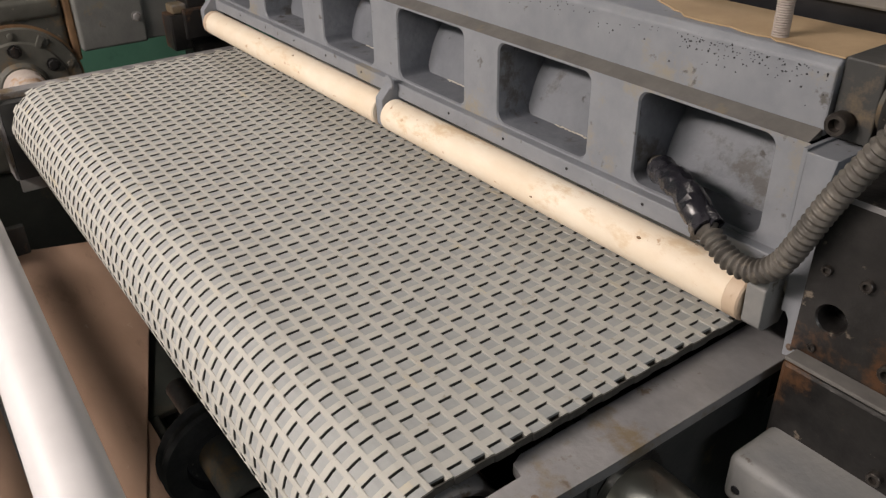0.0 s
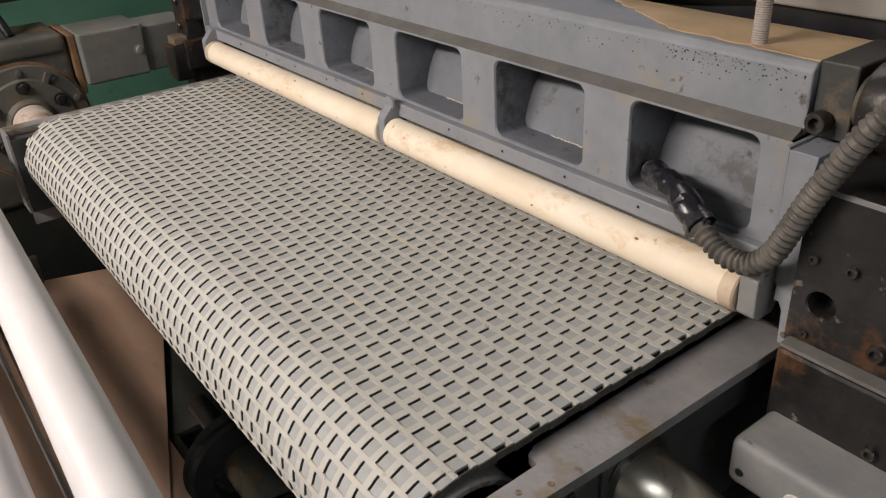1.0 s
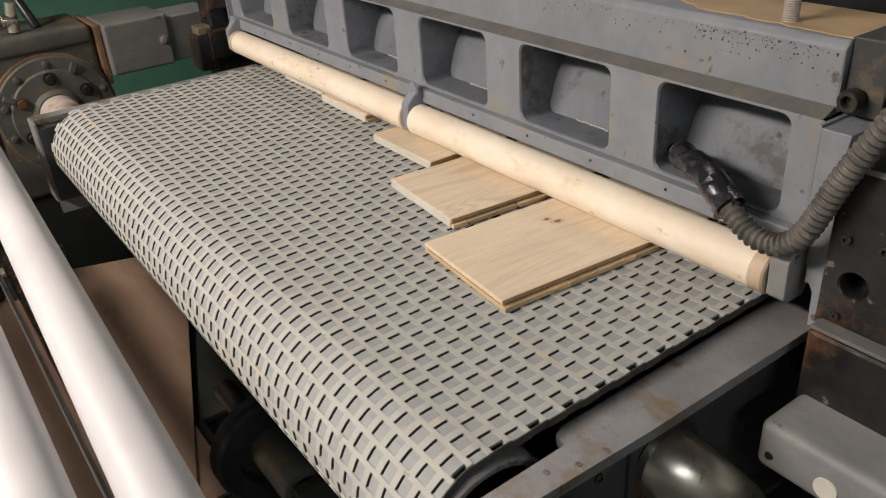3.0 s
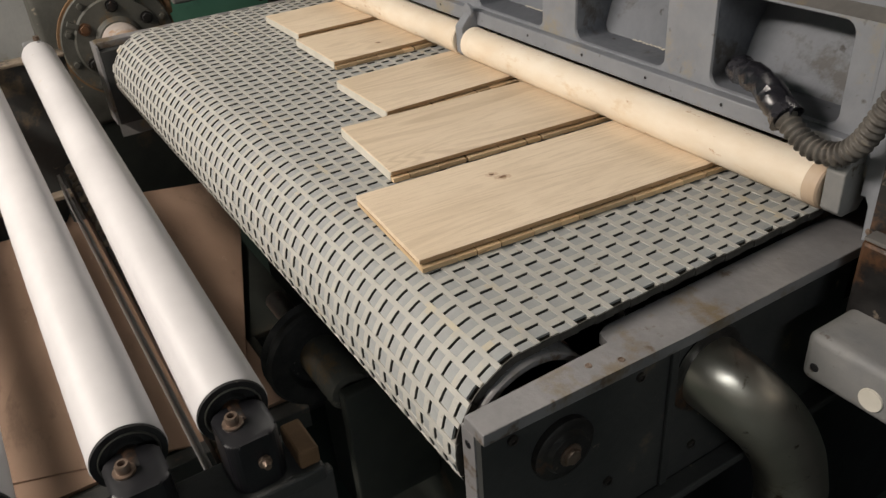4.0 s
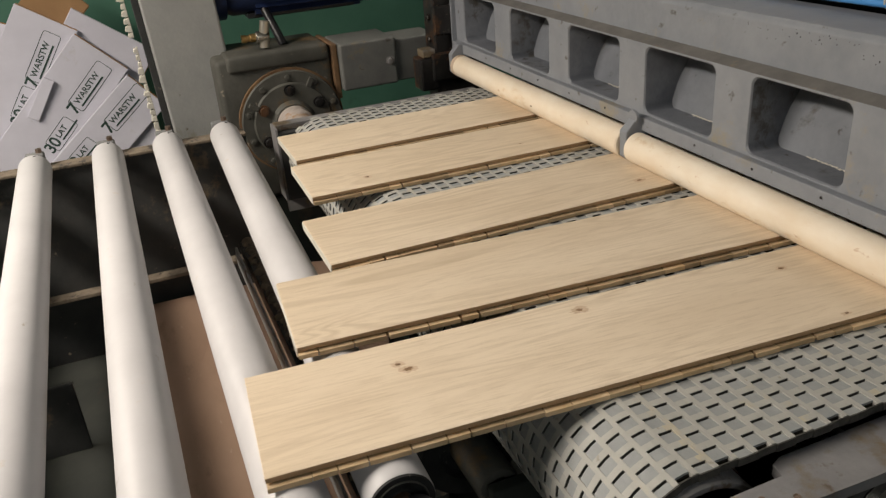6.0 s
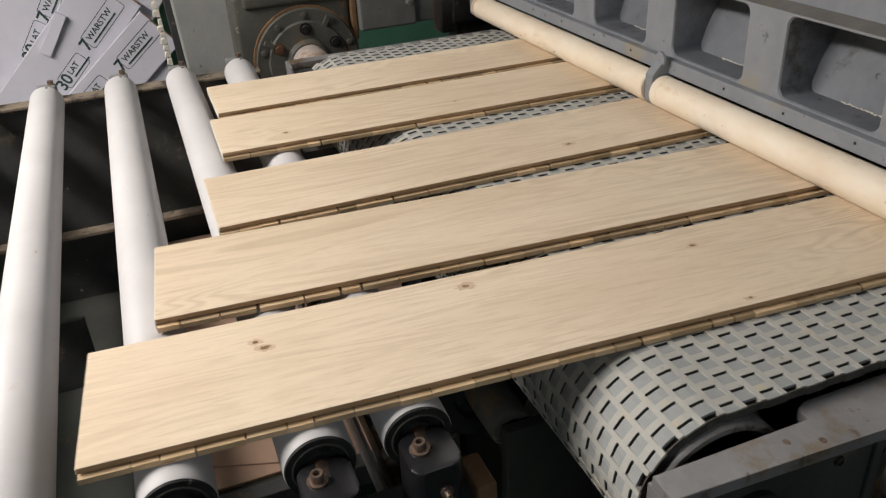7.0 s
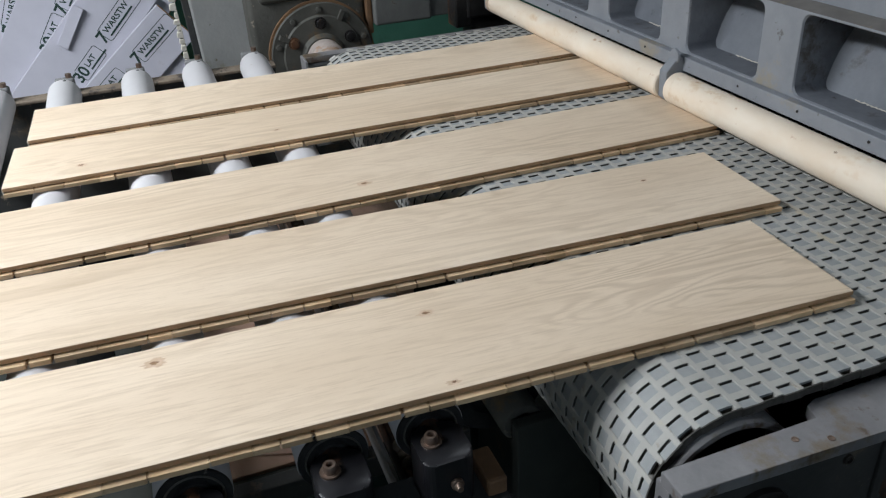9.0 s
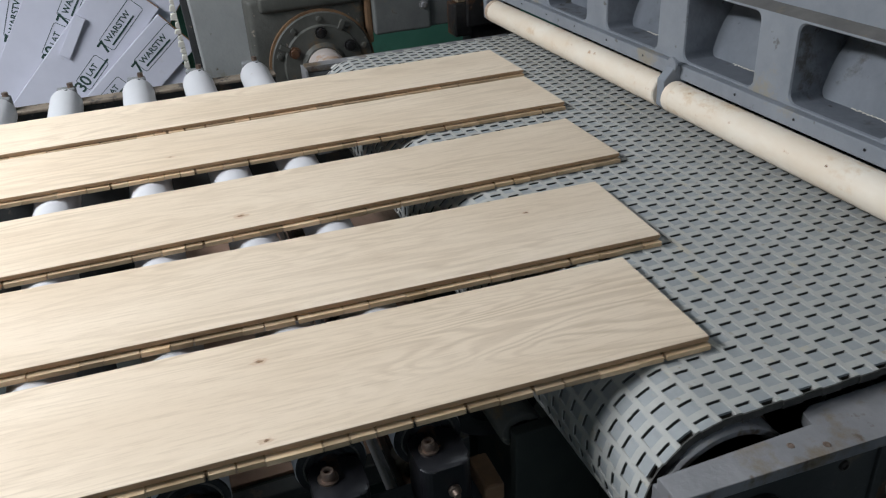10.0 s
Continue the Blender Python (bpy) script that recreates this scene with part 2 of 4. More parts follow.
CABLE = mat("blue_cable", (0.06, 0.26, 0.62), (0.09, 0.33, 0.72), 30, 0.4, 0, 0.05, (0.35, 0.36, 0.34), 10, 0.62)
TIE = mat("pale_cable_tie", (0.45, 0.42, 0.36), (0.55, 0.52, 0.46), 30, 0.5, 0, 0)
COVER = mat("beige_grey_cover", (0.22, 0.205, 0.185), (0.28, 0.26, 0.235), 12, 0.6, 0, 0.2, (0.34, 0.26, 0.17), 6, 0.62)
OAK = oak("sanded_oak", (0.795, 0.665, 0.505), (0.70, 0.57, 0.415), (0.47, 0.355, 0.23))
# near-black, so that places below drum, gearbox and rollers look shaded
SHADE_PANEL = mat("dark_shade_panel", (0.018, 0.022, 0.020), (0.048, 0.050, 0.043), 3.5, 0.75, 0, 0.3, (0.06, 0.047, 0.034), 6, 0.60, spec=0.25)
SLAT = mat("spruce_core_slat", (0.50, 0.34, 0.18), (0.68, 0.51, 0.32), 14, 0.75, 0, 0.25, (0.20, 0.12, 0.055), 16, 0.62, stretch=(1, 1, 4), shade=0.30)
# sawn oak, toned darker because these sides face away from the light
SAWN_SHADED = mat("sawn_oak_shaded_side", (0.36, 0.225, 0.115), (0.45, 0.30, 0.17), 25, 0.75, 0, 0.2, stretch=(6, 1, 6))
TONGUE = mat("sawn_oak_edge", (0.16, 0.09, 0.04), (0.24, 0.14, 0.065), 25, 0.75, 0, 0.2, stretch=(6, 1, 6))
HALO = mat("knot_halo", (0.52, 0.38, 0.25), (0.64, 0.48, 0.34), 140, 0.6, 0, 0.1)
KNOT = mat("dark_knot", (0.13, 0.07, 0.032), (0.30, 0.18, 0.09), 180, 0.6, 0, 0.1)
FOAM = mat("off_white_strip", (0.52, 0.49, 0.42), (0.62, 0.59, 0.52), 30, 0.8, 0, 0.2)
GLOW = bpy.data.materials.new("lamp_diffuser")
GLOW.use_nodes = True
GLOW.node_tree.nodes["Principled BSDF"].inputs["Emission Color"].default_value = (1, 0.94, 0.85, 1)
GLOW.node_tree.nodes["Principled BSDF"].inputs["Emission Strength"].default_value = 6.0

# ---- building helpers ----


def origin(ob):
    v = Vector((0, 0, 0))
    while ob:
        v += ob.location
        ob = ob.parent
    return v


def part(name, bm, material, parent=None, label="", local=False, smooth=0):
    """Links a bmesh as one mesh object; its places are the world's, unless local."""
    me = bpy.data.meshes.new(name)
    if parent and not local:
        bmesh.ops.translate(bm, verts=bm.verts, vec=-origin(parent))
    bmesh.ops.recalc_face_normals(bm, faces=bm.faces)
    bm.to_mesh(me)
    bm.free()
    for m in material if isinstance(material, (list, tuple)) else [material]:
        me.materials.append(m)
    if smooth:
        me.polygons.foreach_set("use_smooth", [True] * len(me.polygons))
        me.set_sharp_from_angle(angle=radians(smooth))
    ob = new(name, me)
    ob.parent = parent
    if label:
        tagged(ob, label)
    return ob


def thing(name, x, y, z, label, category, group="", kind=""):
    ob = new(name)
    ob.empty_display_size = 0.05
    ob.location = (x, y, z)
    return tagged(ob, label, category, group, kind)


def single(name, bm, material, label, category, group="", kind="", smooth=0):
    return tagged(part(name, bm, material, None, "", False, smooth), label, category, group, kind)


def box(x0, x1, y0, y1, z0, z1, bevel=0.0, seg=2, bm=None, turn=None):
    """A box between two corners, its edges rounded; turn is applied about its middle."""
    own = bmesh.new()
    c = Vector(((x0 + x1) / 2, (y0 + y1) / 2, (z0 + z1) / 2))
    bmesh.ops.create_cube(own, size=1.0)
    bmesh.ops.scale(own, vec=(abs(x1 - x0), abs(y1 - y0), abs(z1 - z0)), verts=own.verts)
    if bevel:
        bmesh.ops.bevel(own, geom=list(own.edges), offset=bevel, segments=seg, affect="EDGES", profile=0.5)
    if turn:
        bmesh.ops.transform(own, matrix=turn.to_3x3().to_4x4(), verts=own.verts)
    bmesh.ops.translate(own, vec=c, verts=own.verts)
    return merge(bm, own)


def merge(bm, own):
    if bm is None:
        return own
    me = bpy.data.meshes.new("join")
    own.to_mesh(me)
    own.free()
    bm.from_mesh(me)
    bpy.data.meshes.remove(me)
    return bm


def rod(a, b, r0, r1=None, seg=24, bevel=0.0, bm=None):
    """A round bar from a to b."""
    own = bmesh.new()
    a, b = Vector(a), Vector(b)
    d = b - a
    bmesh.ops.create_cone(own, cap_ends=True, segments=seg, radius1=r0, radius2=r0 if r1 is None else r1, depth=d.length)
    if bevel:
        rim = [e for e in own.edges if abs(abs(e.verts[0].co.z) - d.length / 2) < 1e-6 and abs(e.verts[0].co.z - e.verts[1].co.z) < 1e-6]
        bmesh.ops.bevel(own, geom=rim, offset=bevel, segments=3, affect="EDGES", profile=0.5)
    m = Matrix.Translation((a + b) / 2) @ d.to_track_quat("Z", "Y").to_matrix().to_4x4()
    bmesh.ops.transform(own, matrix=m, verts=own.verts)
    return merge(bm, own)


def lathe(rings, centre, axis="x", seg=40, bm=None):
    """Turns a profile of (along, radius) about an axis through centre."""
    own = bmesh.new()
    loops = []
    for a, r in rings:
        loop = []
        for k in range(seg):
            w = 2 * math.pi * k / seg
            c, s = r * math.cos(w), r * math.sin(w)
            p = {"x": (a, c, s), "y": (c, a, s), "z": (c, s, a)}[axis]
            loop.append(own.verts.new(Vector(p) + Vector(centre)))
        loops.append(loop)
    for p, q in zip(loops, loops[1:]):
        for k in range(seg):
            own.faces.new((p[k], p[(k + 1) % seg], q[(k + 1) % seg], q[k]))
    own.faces.new(loops[0])
    own.faces.new(loops[-1])
    return merge(bm, own)


def sweep(points, radius, seg=14, bm=None):
    """A tube along points; radius is a number or a function of the running length."""
    own = bmesh.new()
    pts = [Vector(p) for p in points]
    run, loops, up = 0.0, [], Vector((0.3, 1, 0.2)).normalized()
    for k, p in enumerate(pts):
        d = (pts[min(k + 1, len(pts) - 1)] - pts[max(k - 1, 0)]).normalized()
        side = d.cross(up).normalized()
        top = side.cross(d)
        if k:
            run += (p - pts[k - 1]).length
        r = radius(run) if callable(radius) else radius
        loops.append([own.verts.new(p + r * (math.cos(w) * side + math.sin(w) * top)) for w in [2 * math.pi * j / seg for j in range(seg)]])
    for a, c in zip(loops, loops[1:]):
        for j in range(seg):
            own.faces.new((a[j], a[(j + 1) % seg], c[(j + 1) % seg], c[j]))
    own.faces.new(loops[0])
    own.faces.new(loops[-1])
    return merge(bm, own)


def spline(knots, steps=12):
    """A smooth line through the knots (Catmull-Rom)."""
    k = [Vector(p) for p in knots]
    k = [2 * k[0] - k[1], *k, 2 * k[-1] - k[-2]]
    out = []
    for i in range(1, len(k) - 2):
        for j in range(steps):
            t = j / steps
            a, b, c, d = k[i - 1 : i + 3]
            out.append(0.5 * (2 * b + (c - a) * t + (2 * a - 5 * b + 4 * c - d) * t * t + (3 * b - a - 3 * c + d) * t**3))
    return out + [k[-2]]


def prism(outline, axis, lo, hi, bm=None, bevel=0.0):
    """An outline of two coordinates drawn out along an axis."""
    own = bmesh.new()
    place = {"x": lambda u, v, w: (w, u, v), "y": lambda u, v, w: (u, w, v), "z": lambda u, v, w: (u, v, w)}[axis]
    a = [own.verts.new(place(u, v, lo)) for u, v in outline]
    b = [own.verts.new(place(u, v, hi)) for u, v in outline]
    own.faces.new(a)
    own.faces.new(b)
    for i in range(len(a)):
        j = (i + 1) % len(a)
        own.faces.new((a[i], a[j], b[j], b[i]))
    if bevel:
        bmesh.ops.bevel(own, geom=list(own.edges), offset=bevel, segments=2, affect="EDGES", profile=0.5)
    return merge(bm, own)


def bolt(x, y, z, axis, r, high, parent, material=None, name="bolt", seg=6):
    """A bolt head on a washer, proud along an axis ('x', '-y' or 'z')."""
    d = {"x": Vector((1, 0, 0)), "-y": Vector((0, -1, 0)), "z": Vector((0, 0, 1))}[axis]
    p = Vector((x, y, z))
    bm = rod(p, p + d * high, r, seg=seg, bevel=r * 0.15)
    rod(p - d * 0.001, p + d * high * 0.2, r * 1.35, seg=16, bm=bm)
    return part(name, bm, material or SCREW, parent, smooth=35)


def socket_screw(x, y, z, axis, r, high, parent):
    """A cap screw: a round head with a hexagon socket sunk into it."""
    bm = lathe([(0, r), (high * 0.85, r), (high, r * 0.88), (high, r * 0.55), (high * 0.4, r * 0.5)], (0, 0, 0), "z", 18)
    turn = {"x": pose(0, 0, 0, 0, 90, 0), "-y": pose(0, 0, 0, 90, 0, 0), "z": pose(0, 0, 0)}[axis]
    bmesh.ops.transform(bm, matrix=pose(x, y, z) @ turn, verts=bm.verts)
    return part("cap_screw", bm, DARK_SCREW, parent, smooth=35)


def writing(text, size, parent, m, material, spacing=1.0):
    """Words in the built-in font as a thin mesh, lying in the xy plane of m."""
    cu = bpy.data.curves.new("words", "FONT")
    cu.body, cu.size, cu.extrude, cu.space_character = text, size, 0.0004, spacing
    cu.offset = size * 0.018
    ob = bpy.data.objects.new("words", cu)
    me = bpy.data.meshes.new_from_object(ob)
    bpy.data.objects.remove(ob)
    me.materials.clear()
    me.materials.append(material)
    me.transform(m)
    me.transform(Matrix.Translation(-origin(parent)))
    word = new("lettering", me)
    word.parent = parent
    return word

# ---- the hall ----
single("floor", box(-3.2, 4.0, -4.2, 3.4, -0.1, 0.0), FLOOR, "dark green painted concrete floor, dusty", "floor", kind="structure")
single("wall_green", box(-2.45, -2.3, -4.2, 3.4, 0.0, 3.4), GREEN, "green painted wall behind the gearbox", "wall", kind="structure")
single("wall_south", box(-2.3, 4.0, -4.2, -4.05, 0.0, 3.4), HALL, "pale plastered hall wall", "wall", kind="structure")
single("wall_east", box(3.85, 4.0, -4.05, 3.25, 0.0, 3.4), HALL, "pale plastered hall wall", "wall", kind="structure")
single("wall_north", box(-2.3, 4.0, 3.25, 3.4, 0.0, 3.4), HALL, "pale plastered hall wall", "wall", kind="structure")
single("ceiling", box(-2.45, 4.0, -4.2, 3.4, 3.4, 3.5), HALL, "pale hall ceiling", "ceiling", kind="structure")


def luminaire(x, y, z, length, turn):
    lum = thing("unseen_ceiling_lamp", x, y, z, "unseen lamp drawn as a white fluorescent tube below the ceiling", "lamp", "hall lamps")
    part("housing", box(-length / 2 - 0.05, length / 2 + 0.05, -0.15, 0.15, 0.03, 0.10, 0.01), HALL, lum, local=True)
    part("diffuser", box(-length / 2, length / 2, -0.12, 0.12, 0.005, 0.03, 0.005), GLOW, lum, local=True)
    for sx in (-0.4, 0.4):
        part("hanger", rod((sx * length, 0, 0.1), (sx * length, 0, 3.4 - z), 0.006, seg=8), BLACK, lum, local=True)
    lum.rotation_euler = (0, 0, radians(turn))


luminaire(-0.25, -2.3, 2.4, 1.6, 12)
# fixtures made up for the two fill lamps
luminaire(-1.3, 0.9, 3.2, 1.5, 0)
luminaire(3.4, -1.2, 2.4, 1.5, 90)

# ---- feed belt of the machine ----
PITCH, CELL, ROWS, SPEED = 0.022, 0.0246, 116, 0.172
DRUM_R, DRUM_Y, BELT_Z = 0.087, -0.396, 0.893
STRAIGHT = (ROWS * PITCH - 2 * math.pi * DRUM_R) / 2
DRUM_Z, BACK_Y = BELT_Z - DRUM_R, DRUM_Y + STRAIGHT
BELT_X0, BELT_X1 = -0.648, 0.667


def belt_strip(shift, back):
    """Half a cross row of the belt: thin grey cover on a black carcass, ribs and shallow ramped pits, each with a deep
    slit whose walls are coloured black as its shade; the back half carries the long rib. The strip is built about its
    own middle."""
    bm = bmesh.new()
    h, q = PITCH / 2, PITCH / 4
    mid = q if back else -q

    def block(x0, x1, y0, y1, z0, z1, slot, z2=None):
        v = [bm.verts.new((x, y - mid, z)) for x, top in ((x0, z1), (x1, z1 if z2 is None else z2)) for y in (y0, y1) for z in (z0, top)]
        for f in ((0, 1, 3, 2), (4, 6, 7, 5), (0, 4, 5, 1), (2, 3, 7, 6), (1, 5, 7, 3), (0, 2, 6, 4)):
            bm.faces.new([v[k] for k in f]).material_index = slot

    x0, x1 = BELT_X0 + 0.3 * shift, BELT_X1 + 0.1 * shift
    lo, hi = (-0.0001, h - 0.0052) if back else (-h, 0.0001)
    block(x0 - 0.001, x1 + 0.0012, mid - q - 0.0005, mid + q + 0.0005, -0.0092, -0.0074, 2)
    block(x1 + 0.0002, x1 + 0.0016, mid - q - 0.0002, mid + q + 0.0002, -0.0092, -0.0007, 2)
    if back:
        block(x0, x1, h - 0.0054, h + 0.0002, -0.0076, -0.0002, 0)
    x = 0.521 - 48 * CELL + shift
    while x < x1 - 0.003:
        # the pit opens at x; the short rib stands before it
        block(max(x0, x - 0.0080), x, lo, hi, -0.0010, random.uniform(-0.0004, 0.0), 0)
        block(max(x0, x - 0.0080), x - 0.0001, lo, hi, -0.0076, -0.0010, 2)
        # the floor ramps up away from the slit, whose walls carry its shade as black
        if x + 0.0040 < x1:
            far = min(x1, x + CELL - 0.0078)
            block(x + 0.0021, far, lo - 0.0002, hi, -0.0036, -0.0021, 1, -0.0008)
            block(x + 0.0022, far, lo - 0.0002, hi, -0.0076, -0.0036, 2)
        x += CELL
    return bm


belt = thing("conveyor_belt", 0, DRUM_Y, DRUM_Z, "grey rubber conveyor belt with a raised waffle grid", "conveyor belt")
strips = [part("belt_segment", belt_strip(CELL / 2 * (k // 2), k % 2 == 1), [RIB, PIT, CARCASS_AND_SLIT], belt, local=True) for k in range(4)]
# each strip with its place behind the middle of its row
belt_rows = [(ob, k // 2, PITCH / 4 if k % 2 else -PITCH / 4) for k, ob in enumerate(strips)]
for k in range(4, 2 * ROWS):
    ob = new("belt_segment", strips[k % 4].data)
    ob.parent = belt
    belt_rows.append((ob, k // 2, PITCH / 4 if k % 2 else -PITCH / 4))


def belt_pose(s):
    """The pose of a row that has run s metres past the top of the front drum, in the belt's space."""
    whole, half = ROWS * PITCH, math.pi * DRUM_R
    s = (s + STRAIGHT) % whole - STRAIGHT
    if s < 0:
        return pose(0, -s, DRUM_R)
    if s < half:
        a = s / DRUM_R
        return pose(0, -DRUM_R * math.sin(a), DRUM_R * math.cos(a), math.degrees(a))
    if s < half + STRAIGHT:
        return pose(0, s - half, -DRUM_R, 180)
    a = (s - half - STRAIGHT) / DRUM_R
    return pose(0, STRAIGHT + DRUM_R * math.sin(a), -DRUM_R * math.cos(a), 180 + math.degrees(a))


drum = thing("belt_drum", 0, DRUM_Y, DRUM_Z, "dark steel drum with a worn rim inside the belt", "drum")
part("shell", lathe([(-0.63, 0.06), (-0.63, 0.078), (0.645, 0.078), (0.645, 0.070), (0.60, 0.066), (0.60, 0.03)], (0, DRUM_Y, DRUM_Z), "x", 48), BLACK_STEEL, drum, smooth=40)
part("rim", lathe([(0.6455, 0.066), (0.672, 0.066), (0.6745, 0.068), (0.6745, 0.0735), (0.672, 0.0755), (0.6455, 0.0755)], (0, DRUM_Y, DRUM_Z), "x", 48), STEEL_TOP, drum, "worn bright rim", smooth=40)
part("axle", rod((0.58, DRUM_Y, DRUM_Z), (0.7035, DRUM_Y, DRUM_Z), 0.022), BLACK_STEEL, drum, smooth=40)

# side frames of the belt
rail = thing("belt_side_frame", 0.71, -0.2, 0.66, "grey worn steel side frame beside the belt, notched round the drum", "machine frame")
part("top_flange", prism([(0.6675, 0.12), (0.6675, -0.306), (0.673, -0.318), (0.690, -0.321), (0.690, -0.484), (0.7195, -0.484), (0.7265, -0.25), (0.730, 0.12)], "z", 0.862, 0.875, bevel=0.0012), STEEL_TOP, rail, "scraped grey top flange with brown stains")
side = box(0.704, 0.712, -0.482, 0.02, 0.655, 0.862)
part("side_plate", side, DARK_FRAME, rail, "dark oily side plate")
part("end_plate", box(0.684, 0.7035, -0.4835, -0.474, 0.66, 0.862, 0.001), STEEL_TOP, rail)
part("lower_lip", box(0.7125, 0.735, -0.47, 0.02, 0.655, 0.667, 0.002), DARK_FRAME, rail)
bear = part("bearing_cap", lathe([(0.7125, 0.034), (0.719, 0.034), (0.721, 0.031), (0.721, 0.024), (0.726, 0.021), (0.726, 0.004)], (0, DRUM_Y, DRUM_Z), "x", 36), BLACK_STEEL, rail, "round black bearing cap", smooth=35)
bolt(0.726, DRUM_Y, DRUM_Z, "x", 0.009, 0.006, bear)
for yy, xx in ((-0.358, 0.7035), (-0.329, 0.7145)):
    part("screw_hole", lathe([(0.8752, 0.0035), (0.8756, 0.0033), (0.8756, 0.0022), (0.874, 0.002)], (xx, yy, 0), "z", 14), SCREW, rail, "rusty screw hole")
for yy, zz in ((-0.45, 0.845), (-0.455, 0.70), (-0.30, 0.838), (-0.335, 0.72), (-0.215, 0.70)):
    socket_screw(0.712, yy, zz, "x", 0.0055, 0.003, rail)
part("stiffener_seam", box(0.7121, 0.7165, -0.262, -0.252, 0.668, 0.8615, 0.001), DARK_FRAME, rail)
for zz in (0.845, 0.70):
    part("screw_hole", lathe([(-0.4839, 0.0042), (-0.4842, 0.004), (-0.4842, 0.0026), (-0.482, 0.002)], (0.694, 0, zz), "y", 14), BLACK, rail)
far = thing("belt_side_frame", -0.70, -0.2, 0.66, "grey steel side frame beside the belt under the gearbox shaft", "machine frame")
part("top_flange", prism([(-0.662, 0.02), (-0.662, -0.312), (-0.70, -0.321), (-0.70, -0.494), (-0.735, -0.494), (-0.735, 0.02)], "z", 0.862, 0.875, bevel=0.0012), STEEL_TOP, far)
part("side_plate", box(-0.727, -0.715, -0.49, 0.02, 0.655, 0.862), GREY_DIRTY, far)
part("end_plate", box(-0.734, -0.672, -0.500, -0.4945, 0.70, 0.874, 0.001), STEEL_TOP, far)
part("end_stiffener", box(-0.6955, -0.672, -0.494, -0.40, 0.70, 0.862, 0.001), DARK_FRAME, far)

base = thing("machine_stand", 0, 0.15, 0.0, "black painted machine base under the belt", "machine stand")
part("front_panel", box(-0.60, 0.60, -0.26, 0.62, 0.0, 0.70, 0.01), BLACK, base)
# dark sheet added in place of the shade below the drum
part("skirt_panel", box(-0.10, 0.60, -0.345, -0.312, 0.0, 0.70, 0.004), SHADE_PANEL, base, "dark panel added for the shade under the drum")
part("foot_rail", box(-0.66, -0.332, -0.34, -0.262, 0.0, 0.12, 0.008), DARK_FRAME, base)
part("support_table", box(-0.60, 0.60, -0.26, 0.50, 0.80, 0.8835), BLACK_STEEL, base)
pulley = thing("drive_pulley", 0.30, -0.45, 0.57, "black pulley with a dull grey hub under the belt drum", "pulley")
part("wheel", lathe([(0.240, 0.02), (0.240, 0.076), (0.246, 0.080), (0.252, 0.074), (0.262, 0.074), (0.268, 0.080), (0.274, 0.076), (0.274, 0.05), (0.262, 0.045), (0.262, 0.02)], (0, -0.455, 0.648), "x", 40), RUBBER, pulley, smooth=35)
part("hub", lathe([(0.262, 0.02), (0.262, 0.030), (0.355, 0.030), (0.360, 0.027), (0.360, 0.016), (0.345, 0.015)], (0, -0.455, 0.648), "x", 30), GEAR, pulley, "dull grey hub", smooth=35)
part("shaft", rod((0.10, -0.455, 0.648), (0.262, -0.455, 0.648), 0.016, seg=18), BLACK_STEEL, pulley, smooth=40)
part("support_plate", box(0.365, 0.385, -0.475, -0.3455, 0.45, 0.665, 0.003), SHADE_PANEL, pulley)

# ---- pressure beam casting ----
beam = thing("pressure_beam", 0, 0.06, 0.957, "grey painted cast iron pressure beam with six deep rounded pockets", "machine casting")
POCKETS = [-0.744 + 0.2475 * k for k in range(6)]
PW, PZ0, PZ1, FACE, BACK = 0.171, 0.988, 1.0985, 0.012, 0.115


def rounded(x0, x1, z0, z1, r, n=5):
    pts = []
    for cx, cz, a in ((x1 - r, z1 - r, 0), (x0 + r, z1 - r, 90), (x0 + r, z0 + r, 180), (x1 - r, z0 + r, 270)):
        pts += [(cx + r * math.cos(radians(a + 90 * k / n)), cz + r * math.sin(radians(a + 90 * k / n))) for k in range(n + 1)]
    return pts


